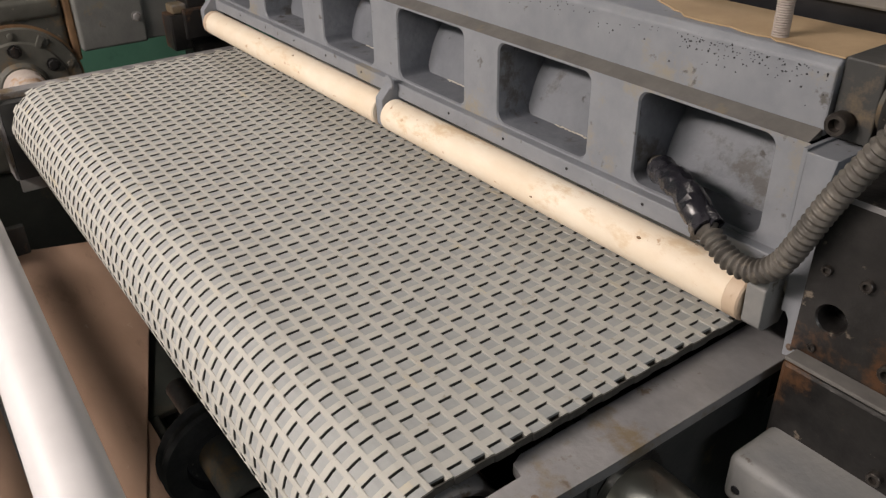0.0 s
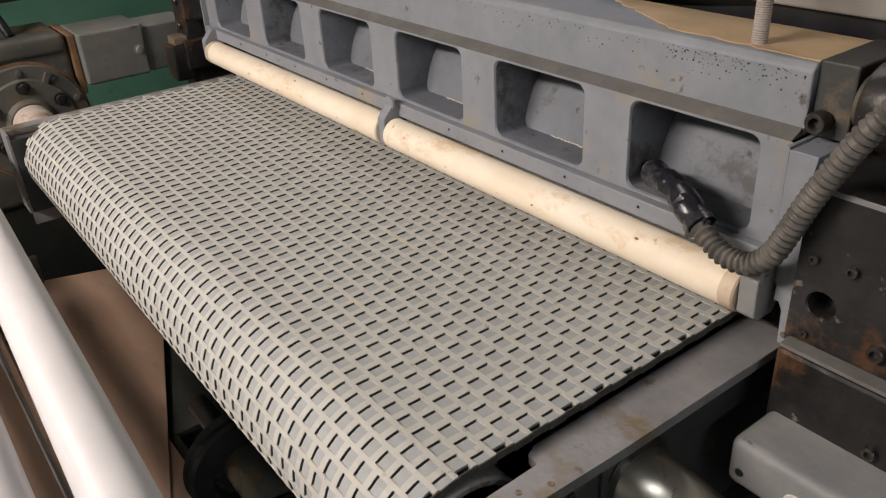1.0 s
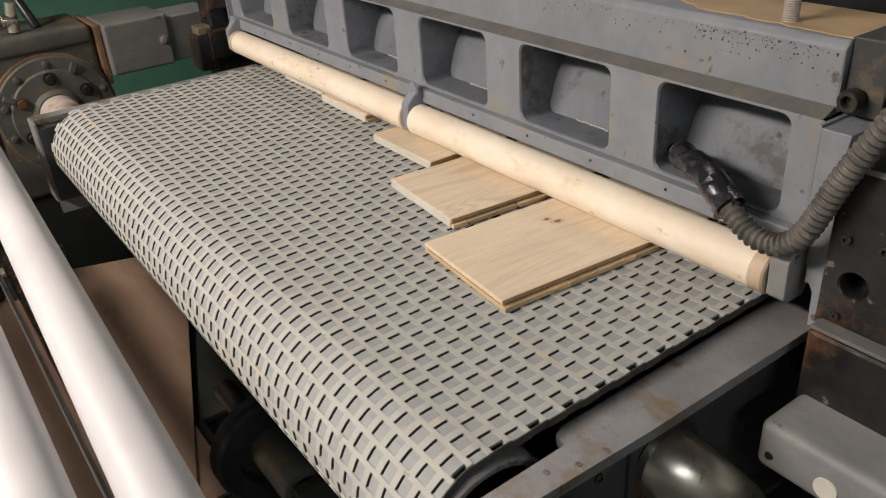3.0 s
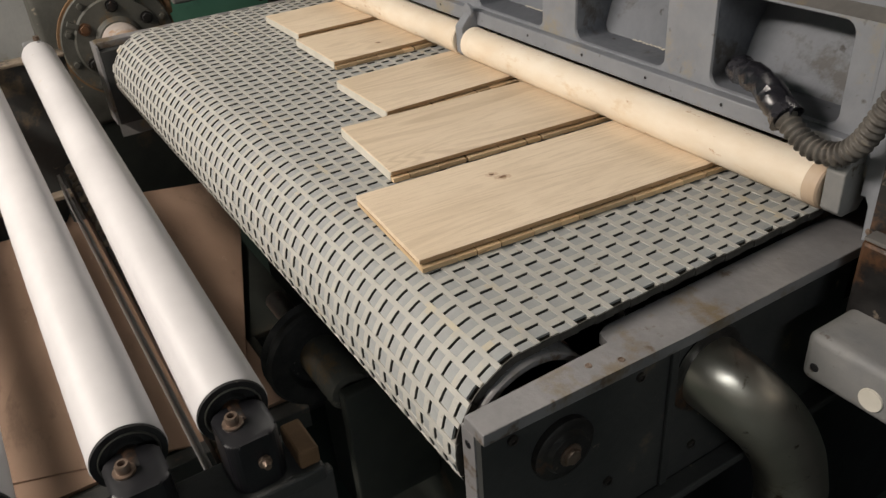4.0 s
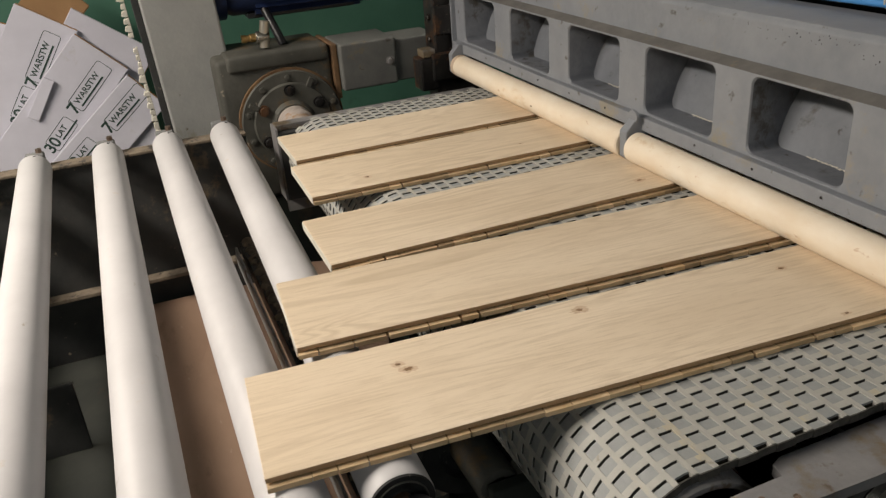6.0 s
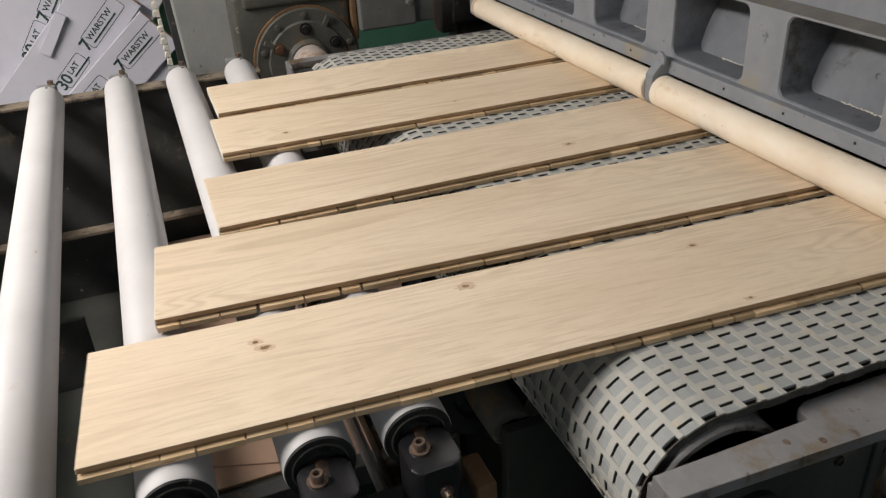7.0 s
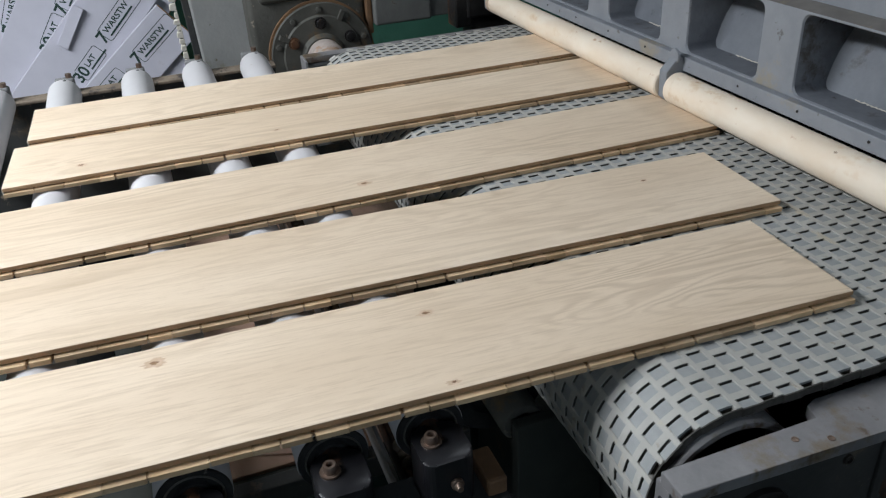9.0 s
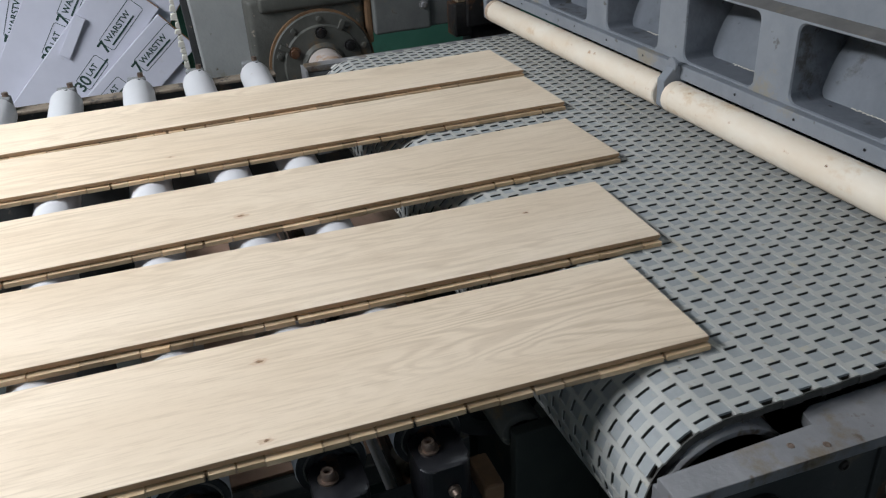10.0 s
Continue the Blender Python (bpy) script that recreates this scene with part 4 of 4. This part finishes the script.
valve = thing("valve_fitting", -1.08, -0.43, 0.985, "chrome elbow valve with a brass nipple", "valve")
part("elbow", sweep(spline([(-1.06, -0.425, 0.985), (-1.06, -0.422, 1.015), (-1.06, -0.415, 1.05)], 6), 0.013, 16), CHROME, valve, smooth=50)
part("cross_body", rod((-1.06, -0.445, 1.012), (-1.06, -0.41, 1.012), 0.015, seg=18, bevel=0.003), CHROME, valve, smooth=40)
part("nipple", lathe([(-0.480, 0.006), (-0.480, 0.010), (-0.470, 0.010), (-0.468, 0.0085), (-0.460, 0.0085), (-0.458, 0.0105), (-0.446, 0.0105), (-0.446, 0.005)], (-1.06, 0, 1.012), "y", 16), BRASS, valve, "brass nipple", smooth=35)
valve.location += Vector((0.06, -0.012, 0.012))
prop = thing("black_rod", -1.10, -0.40, 0.97, "black steel rod below the motor", "rod")
part("bar", rod((-1.085, -0.408, 1.078), (-1.03, -0.382, 0.990), 0.011, seg=14), BLACK, prop, smooth=40)

# ---- grey column with a torn strip on its edge ----
COLX = -1.05
col = thing("steel_column", COLX - 0.06, -0.64, 0.0, "tall grey painted steel column", "column")
part("shaft", box(COLX - 0.14, COLX, -0.735, -0.555, 0.0, 2.2, 0.006, 2), OLIVE_GREY, col)
part("base_plate", box(COLX - 0.16, COLX + 0.015, -0.745, -0.54, 0.012, 0.03, 0.003), GREY_DIRTY, col)
part("edge_angle", box(COLX - 0.03, COLX - 0.005, -0.752, -0.7355, 0.75, 2.1, 0.002), DARK_FRAME, col)
strip = thing("torn_foam_strip", COLX - 0.02, -0.745, 0.79, "off-white torn foam strip along the column edge", "foam strip")
rn = random.Random(11)
for seg0, seg1 in ((0.80, 1.03), (1.055, 1.42)):
    z = seg0
    while z < seg1:
        h = rn.uniform(0.014, 0.022)
        w = rn.uniform(0.010, 0.018)
        part("scrap", prism([(-0.7525, z), (-0.7525 - w, z + h * 0.2), (-0.7525 - w * 0.8, z + h * 0.8), (-0.7525, z + h)], "x", COLX - 0.028, COLX - 0.008, bevel=0.0012), FOAM, strip)
        z += h

# the column leans a little towards the belt at its foot
LEAN = 2.6
col.rotation_euler = (radians(LEAN), 0, 0)
col.location.y += 0.014 + 1.3 * math.tan(radians(LEAN))
strip.rotation_euler = (radians(LEAN), 0, 0)
strip.location.y += (1.3 - 0.79) * math.tan(radians(LEAN))

# ---- stack of flat cartons by the wall ----


def carton(name, y, z, angle, width, length, x, material, label):
    """A flat carton: its top-right end corner at (y, z), its length running back along the angle."""
    ca, sa = math.cos(radians(angle)), math.sin(radians(angle))
    c = thing(name, x - 0.02, y, z - 0.3, label, "carton", "flat cartons")
    corner = lambda u, v: (y + u * ca - v * sa, z + u * sa + v * ca)
    part("panel", prism([corner(0, 0), corner(0, width), corner(-length, width), corner(-length, 0)], "x", x - 0.018, x, bevel=0.002), material, c)
    part("end_flap", prism([corner(0.0025, 0.004), corner(0.0025, width - 0.004), corner(0.0, width - 0.004), corner(0.0, 0.004)], "x", x - 0.016, x - 0.003), KRAFT, c)
    return c, corner, ca, sa


def print_on(c, corner, angle, u, v, x, big, words, size, frame_len):
    """The printed sign: a large figure, words, a fine line of unreadable small print and a rounded outline."""
    def m(u, v):
        yy, zz = corner(u, v)
        return Matrix(((0, 0, 1, x + 0.0006), (1, 0, 0, yy), (0, 1, 0, zz), (0, 0, 0, 1))) @ pose(0, 0, 0, 0, 0, angle)
    writing(big, size * 1.75, c, m(u, v - size * 0.25), PRINT)
    writing(words, size * 0.86, c, m(u + size * (1.05 if len(big) == 1 else 1.95), v + size * 0.15), PRINT)
    bar = box(0, frame_len * 0.62, -size * 0.30, -size * 0.12, 0, 0.0006)
    bmesh.ops.transform(bar, matrix=m(u + size * (1.1 if len(big) == 1 else 2.0), v), verts=bar.verts)
    part("small_print", bar, PRINT, c)
    L, H, w = frame_len, size * 1.75, 0.0022
    rim = bmesh.new()
    outer, inner = rounded(size * 0.6, L, -size * 0.62, -size * 0.62 + H, size * 0.3), rounded(size * 0.6 + w, L - w, -size * 0.62 + w, -size * 0.62 + H - w, size * 0.3 - w)
    a = [rim.verts.new((p, q, 0.0)) for p, q in outer]
    b = [rim.verts.new((p, q, 0.0)) for p, q in inner]
    for i in range(len(a)):
        j = (i + 1) % len(a)
        rim.faces.new((a[i], a[j], b[j], b[i]))
    bmesh.ops.transform(rim, matrix=m(u, v), verts=rim.verts)
    part("print_outline", rim, PRINT, c)


ca_, k_, *_ = carton("flat_carton", -0.896, 0.955, 56, 0.205, 1.1, -1.975, CARTON, "white flat carton with dark green print, leaning in the stack")
print_on(ca_, k_, 56, -0.24, 0.06, -1.975, "7", "WARSTW", 0.034, 0.20)
print_on(ca_, k_, 56, -0.385, 0.06, -1.975, "30", "LAT", 0.032, 0.14)
cb_, k_, *_ = carton("flat_carton", -0.766, 0.808, 45, 0.205, 1.1, -1.95, CARTON, "white flat carton printed with a seven, on top of another")
print_on(cb_, k_, 45, -0.235, 0.062, -1.95, "7", "WARSTW", 0.034, 0.205)
print_on(cb_, k_, 45, -0.40, 0.05, -1.95, "30", "LAT", 0.032, 0.14)
cc_, k_, *_ = carton("flat_carton", -0.668, 0.668, 40, 0.166, 1.1, -1.925, CARTON, "white flat carton printed with a seven, lowest in the fan")
print_on(cc_, k_, 40, -0.205, 0.090, -1.925, "7", "WARSTW", 0.034, 0.205)
print_on(cc_, k_, 40, -0.40, 0.10, -1.925, "30", "LAT", 0.032, 0.14)
cd_, k_, *_ = carton("flat_carton", -0.660, 0.50, 32, 0.18, 1.0, -1.945, CARTON, "plain white flat carton under the printed ones")
ce_, k_, *_ = carton("flat_carton", -0.744, 0.738, -37, 0.14, 0.30, -2.00, CARTON, "white carton with a brown edge behind the fan")
cf_, k_, *_ = carton("cardboard_sheet", -0.945, 0.935, -48, 0.14, 0.17, -2.02, KRAFT, "brown cardboard sheet at the top of the stack")
cg_, k_, *_ = carton("flat_carton", -1.08, 0.99, 66, 0.2, 1.1, -2.0, CARTON, "white flat carton at the back of the fan")
print_on(cg_, k_, 66, -0.30, 0.06, -2.0, "7", "WARSTW", 0.034, 0.2)
url = box(-0.07, 0.07, -0.008, 0.008, 0, 0.0006)
yy, zz = -1.27, 0.545
bmesh.ops.transform(url, matrix=Matrix(((0, 0, 1, -1.9745), (1, 0, 0, yy), (0, 1, 0, zz), (0, 0, 0, 1))) @ pose(0, 0, 0, 0, 0, 56), verts=url.verts)
part("small_print", url, PRINT, ca_)
tab = thing("carton_tab", -1.94, -1.07, 0.73, "narrow white cardboard tab lying on the cartons", "carton")
tb = box(-0.006, 0.006, -0.018, 0.018, -0.075, 0.075, 0.001)
bmesh.ops.transform(tb, matrix=pose(-1.940, -1.065, 0.755, -33, 0, -4), verts=tb.verts)
part("strip", tb, CARTON, tab)
skid = thing("wooden_pallet", -1.95, -1.0, 0.0, "dark stained pallet boards under the cartons", "pallet")
for k in range(3):
    part("board", box(-2.10, -1.80, -1.60 + 0.40 * k, -1.30 + 0.40 * k, 0.10, 0.13, 0.004), KRAFT, skid)
for k in range(2):
    part("runner", box(-2.10 + 0.22 * k, -2.02 + 0.22 * k, -1.60, -0.50, 0.0, 0.0995, 0.004), KRAFT, skid)

# ---- roller table ----
table = thing("roller_table", -0.15, -0.9, 0.0, "dark steel frame of the roller table, dirty with dust", "roller table frame")
part("far_plate", box(-0.825, -0.805, -2.0, -0.55, 0.525, 0.838, 0.002), DARK_FRAME, table)
part("far_top_rim", box(-0.835, -0.790, -2.0, -0.55, 0.8385, 0.846, 0.002), DUST_DARK, table, "rim brown with dust")
part("far_lower_rim", box(-0.8048, -0.77, -2.0, -0.55, 0.525, 0.535, 0.002), DUST_DARK, table, "dark ledge with brown dust")
# dark sheet added so the gap below the far plate stays shaded
part("far_skirt", box(-0.845, -0.826, -2.0, -0.50, 0.0, 0.53, 0.002), DARK_FRAME, table)
part("cross_bar", box(-0.34, 0.56, -0.656, -0.630, 0.735, 0.7690, 0.002), BLACK_STEEL, table, "cross bar coated with brown dust")
part("pale_edge", box(-0.31, 0.549, -0.670, -0.6655, 0.735, 0.7740, 0.001), STEEL_TOP, table, "pale worn edge strip")
rng = random.Random(17)
crust = bmesh.new()
for k in range(60):
    cx, cy, r = -0.335 + 0.0145 * k, -0.6425 + rng.uniform(-0.004, 0.004), rng.uniform(0.007, 0.011)
    lathe([(0.7685, r * 1.15), (0.7685 + r * 0.35, r), (0.7685 + r * rng.uniform(0.5, 0.8), r * 0.45)], (cx, cy, 0), "z", 9, crust)
tagged(part("dust_crust", crust, DUST_DARK, table, smooth=60), "lumpy crust of brown dust", kind="stuff")
part("near_rail", box(0.550, 0.612, -2.0, -0.585, 0.794, 0.812, 0.003), DARK_FRAME, table)
part("near_plate", box(0.590, 0.602, -2.0, -0.575, 0.68, 0.7935, 0.003), DARK_FRAME, table, "grey rail plate with rusty edges")
part("rail_end", box(0.560, 0.606, -0.606, -0.586, 0.8122, 0.832, 0.003), RUST, table, "rusty rail end")
for lx, ly in ((-0.80, -1.9), (-0.80, -0.62), (0.57, -1.9)):
    part("leg", box(lx - 0.025, lx + 0.025, ly - 0.025, ly + 0.025, 0.0, 0.525 if lx < 0 else 0.7935, 0.003), DARK_FRAME, table)

ROLL_R, ROLL_Z = 0.0335, 0.859
ROLLS = [(-0.607, -0.643), (-0.735, -0.736), (-0.864, -0.859), (-1.013, -0.992), (-1.145, -1.120), (-1.285, -1.26), (-1.42, -1.40)]


def roller(y0, y1, k):
    r = thing("table_roller", -0.11, (y0 + y1) / 2, ROLL_Z, "long white sleeved roller of the roller table", "roller", "table rollers")
    part("sleeve", lathe([(-0.650, 0.018), (-0.650, ROLL_R - 0.006), (-0.644, ROLL_R - 0.001), (-0.640, ROLL_R), (0.6545, ROLL_R), (0.6560, ROLL_R - 0.0010), (0.6560, 0.0305), (0.640, 0.030)], (0, 0, 0), "x", 48), WHITE_ROLL, r, local=True, smooth=35)
    part("rim_ring", lathe([(0.650, 0.0255), (0.6563, 0.0328), (0.6590, 0.0322), (0.6590, 0.0268), (0.650, 0.0260)], (0, 0, 0), "x", 40), RUBBER, r, "dark greasy end ring", local=True, smooth=35)
    part("lip_ring", lathe([(0.648, 0.0246), (0.6594, 0.0266), (0.6602, 0.0258), (0.6594, 0.0248), (0.648, 0.0240)], (0, 0, 0), "x", 40), GEAR, r, "worn bright inner ring", local=True, smooth=35)
    part("end_cap", lathe([(0.640, 0.024), (0.6510, 0.0238), (0.6510, 0.016), (0.655, 0.014), (0.655, 0.005)], (0, 0, 0), "x", 32), RUBBER, r, local=True, smooth=35)
    part("axle", rod((0.652, 0, 0), (0.685, 0, 0), 0.011, seg=18), BLACK_STEEL, r, local=True, smooth=40)
    part("axle", rod((-0.705, 0, 0), (-0.648, 0, 0), 0.011, seg=18), SCREW, r, local=True, smooth=40)
    tip = lathe([(0, 0.0045), (0.0006, 0.004)], (0, 0, 0), "z", 10)
    bmesh.ops.transform(tip, matrix=pose(-0.632, 0.006, ROLL_R - 0.0009, 0, 0, 0), verts=tip.verts)
    part("mark", tip, RUBBER, r, "small dark mark", local=True)
    r.rotation_euler = (0, 0, math.atan2(y1 - y0, 1.3))
    # bearing block at the near end
    b = thing("bearing_block", 0.578, y1, 0.8125, "black painted bearing block with a rusty cap screw", "bearing block", "bearing blocks")
    out = rounded(-0.028, 0.026, -0.024, 0.024, 0.012, 6)
    part("body", prism(out, "z", 0.0, 0.056, bevel=0.003), BLACK, b, local=True, smooth=40)
    socket = lathe([(0.0562, 0.0095), (0.058, 0.0095), (0.0582, 0.0062), (0.0645, 0.0062), (0.066, 0.0054), (0.066, 0.0034), (0.061, 0.003)], (-0.004, -0.008, 0), "z", 20)
    part("cap_screw", socket, SCREW, b, local=True, smooth=35)
    part("grease_nipple", lathe([(0.0262, 0.006), (0.030, 0.006), (0.0305, 0.004), (0.036, 0.003), (0.036, 0.001)], (0, 0.004, 0.030), "x", 14), SCREW, b, local=True, smooth=35)
    f = thing("axle_holder", -0.815, y0, 0.846, "dirty dark holder at the far end of a roller", "bearing block", "axle holders")
    part("body", box(-0.012, 0.012, -0.020, 0.020, 0.0, 0.032, 0.004), GREY_DIRTY, f, local=True)
    part("nut", lathe([(0.0322, 0.007), (0.041, 0.007), (0.041, 0.002)], (0, 0.010, 0), "z", 6), SCREW, f, local=True)


for k, (a, b) in enumerate(ROLLS):
    roller(a + 0.004, b + 0.004, k)

# one board lies askew on the other
ASKEW = -18.9


def sheet(u0, u1, v0, v1, z0, z1, label):
    bm = box(u0, u1, v0, v1, 0, z1 - z0, 0.001)
    bmesh.ops.transform(bm, matrix=pose(-0.752, -0.245, z0, 0, 0, ASKEW), verts=bm.verts)
    single("hardboard_sheet", bm, BOARD, label, "board")


sheet(0.0, 0.95, -0.405, 0.0, 0.4557, 0.4597, "brown hardboard sheet lying askew on another under the rollers")
single("hardboard_sheet", box(-0.80, 0.10, -0.93, -0.47, 0.4480, 0.4555, 0.001), BOARD, "lower brown hardboard sheet under the rollers", "board")
shelf = thing("under_shelf", -0.35, -0.65, 0.40, "dark steel shelf carrying the brown boards", "shelf")
# plates coloured near-black for the shade past the boards' edge
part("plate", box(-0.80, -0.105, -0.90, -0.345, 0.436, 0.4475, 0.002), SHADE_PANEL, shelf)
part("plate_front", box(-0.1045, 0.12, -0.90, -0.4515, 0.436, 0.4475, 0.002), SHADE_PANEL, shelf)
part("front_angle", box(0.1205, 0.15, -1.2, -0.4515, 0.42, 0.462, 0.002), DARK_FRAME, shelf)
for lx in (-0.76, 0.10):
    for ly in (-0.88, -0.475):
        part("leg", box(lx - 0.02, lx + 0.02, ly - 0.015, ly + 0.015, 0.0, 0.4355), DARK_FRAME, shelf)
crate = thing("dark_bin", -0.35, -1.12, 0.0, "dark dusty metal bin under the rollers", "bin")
# enlarged and darkened to cover floor that would look too bright
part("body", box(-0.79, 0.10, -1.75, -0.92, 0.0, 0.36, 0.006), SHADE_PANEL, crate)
part("upright_flap", box(-0.42, -0.41, -1.20, -1.02, 0.3605, 0.52, 0.002), DARK_FRAME, crate)

# ---- oak planks ----
LENGTH, WIDE = 1.09, 0.172
# middle of the front end and turn in degrees at 5.5 s, knots, and how far it slides and turns by 9.5 s
PLANKS = [
    (-0.424, -0.438, -0.2, [], 0.0, 0.0),
    (-0.224, -0.457, -0.9, [(-0.186, -0.646, 9.0, 0.004), (-0.180, -0.951, 9.0, 0.006)], 0.0, 0.0),
    (0.038, -0.498, -0.3, [(0.087, -0.571, 9.0, 0.007)], 0.0, 0.0),
    (0.2215, -0.585, -4.4, [(0.261, -0.224, 9.0, 0.004)], 0.0155, 1.55),
    (0.423, -0.663, -4.2, [(0.408, -0.492, 5.5, 0.007), (0.394, -0.499, 5.5, 0.005), (0.392, -0.268, 5.5, 0.007), (0.546, -0.014, 5.5, 0.004), (0.429, 0.003, 5.5, 0.005)], 0.023, 1.85),
]
planks = []


def plank(x, y, turn, knots, slide, swing, k):
    """An engineered board: oak face, saw-cut tongue line, and a core of short spruce slats. Origin under the middle of its front end."""
    rn = random.Random(40 + k)
    p = thing("oak_plank", x, y, BELT_Z, "unfinished light oak floor plank with knots and a slatted core", "plank", "planks on the belt")
    w = WIDE / 2
    face = part("oak_face", box(-w, w, 0, LENGTH, 0.0082, 0.0140, 0.0005, 1), [OAK, SAWN_SHADED], p, local=True)
    # long sides take the darker tone that stands for their shade
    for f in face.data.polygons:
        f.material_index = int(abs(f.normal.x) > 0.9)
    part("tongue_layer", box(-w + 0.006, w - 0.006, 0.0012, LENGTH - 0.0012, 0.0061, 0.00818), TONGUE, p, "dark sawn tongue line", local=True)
    # added dark fill that makes the gaps between slats look deep
    part("core_layer", box(-w + 0.004, w - 0.001, 0.0015, LENGTH - 0.0015, 0.0010, 0.0058), TONGUE, p, "dark backing added behind the slat gaps", local=True)
    if k < 4:
        part("end_edge", box(-w + 0.001, w - 0.001, -0.0011, 0.0004, 0.0006, 0.0128, 0.0004, 1), FOAM, p, "pale sawn end", local=True)
    # groove board on both long edges
    yy = 0.0006
    while yy < LENGTH - 0.01:
        step = min(rn.choice((0.024, 0.03, 0.036, 0.042, 0.05)), LENGTH - 0.0006 - yy)
        if LENGTH - yy - step < 0.015:
            step = LENGTH - 0.0006 - yy
        gap = rn.choice((0.0010, 0.0014, 0.0020, 0.0045)) * (0.8 if yy + step < LENGTH - 0.01 else 0)
        part("core_slat", box(-w + rn.uniform(0, 0.001), w + 0.0058 + rn.uniform(-0.0012, 0.0004), yy, yy + step - gap, 0.0005, 0.0060), SLAT, p, local=True)
        yy += step
    turned = pose(x, y, 0, 0, 0, turn).inverted()
    for kx, ky, t, r in knots:
        q = turned @ Vector((kx, ky + SPEED * (t - 5.5), 0))
        bm = bmesh.new()
        for rr, top, slot in ((r * 1.7, 0.01402, 1), (r * 0.75, 0.01405, 0)):
            stretch = rn.uniform(1.2, 1.9)
            pts = [(q.x + rr * 0.7 * math.cos(a) * rn.uniform(0.55, 1.15), q.y + rr * stretch * 0.7 * math.sin(a) * rn.uniform(0.55, 1.15)) for a in [2 * math.pi * j / 22 for j in range(22)]]
            n0 = len(bm.faces)
            prism(pts, "z", 0.0138, top, bm)
            bm.faces.ensure_lookup_table()
            for f in bm.faces[n0:]:
                f.material_index = slot
        part("knot", bm, [KNOT, HALO], p, "dark brown knot", local=True)
    planks.append((p, x, y, turn, slide, swing))


for k, (x, y, turn, knots, slide, swing) in enumerate(PLANKS):
    plank(x, y, turn, knots, slide, swing, k)


def motions():
    """Belt and planks run steadily towards the roller table; the pressure rollers turn once the planks are under them."""
    steps = [k * 0.125 for k in range(81)]
    for ob, k, back in belt_rows:
        s0 = -(-0.298 + SPEED + PITCH * k - DRUM_Y) - back
        walk(ob, [(t, belt_pose(s0 + SPEED * t)) for t in steps])
    for p, x, y, turn, slide, swing in planks:
        rows = []
        for t in (0.0, 4.5, 5.5, 6.5, 7.5, 8.5, 9.5, 10.0):
            f = max(-0.25, (t - 5.5) / 4)
            rows.append((t, pose(x + slide * f, y + SPEED * (5.5 - t), BELT_Z + 0.0002, 0, 0, turn + swing * f)))
        walk(p, rows)
    for r, start in zip(rollers, (3.0, 1.6)):
        spin = math.degrees(SPEED / PR)
        c = r.location.copy()
        walk(r, [(t, pose(c.x, c.y, c.z, spin * max(0.0, t - start))) for t in [k * 0.15 for k in range(67)] + [10.0]])


motions()
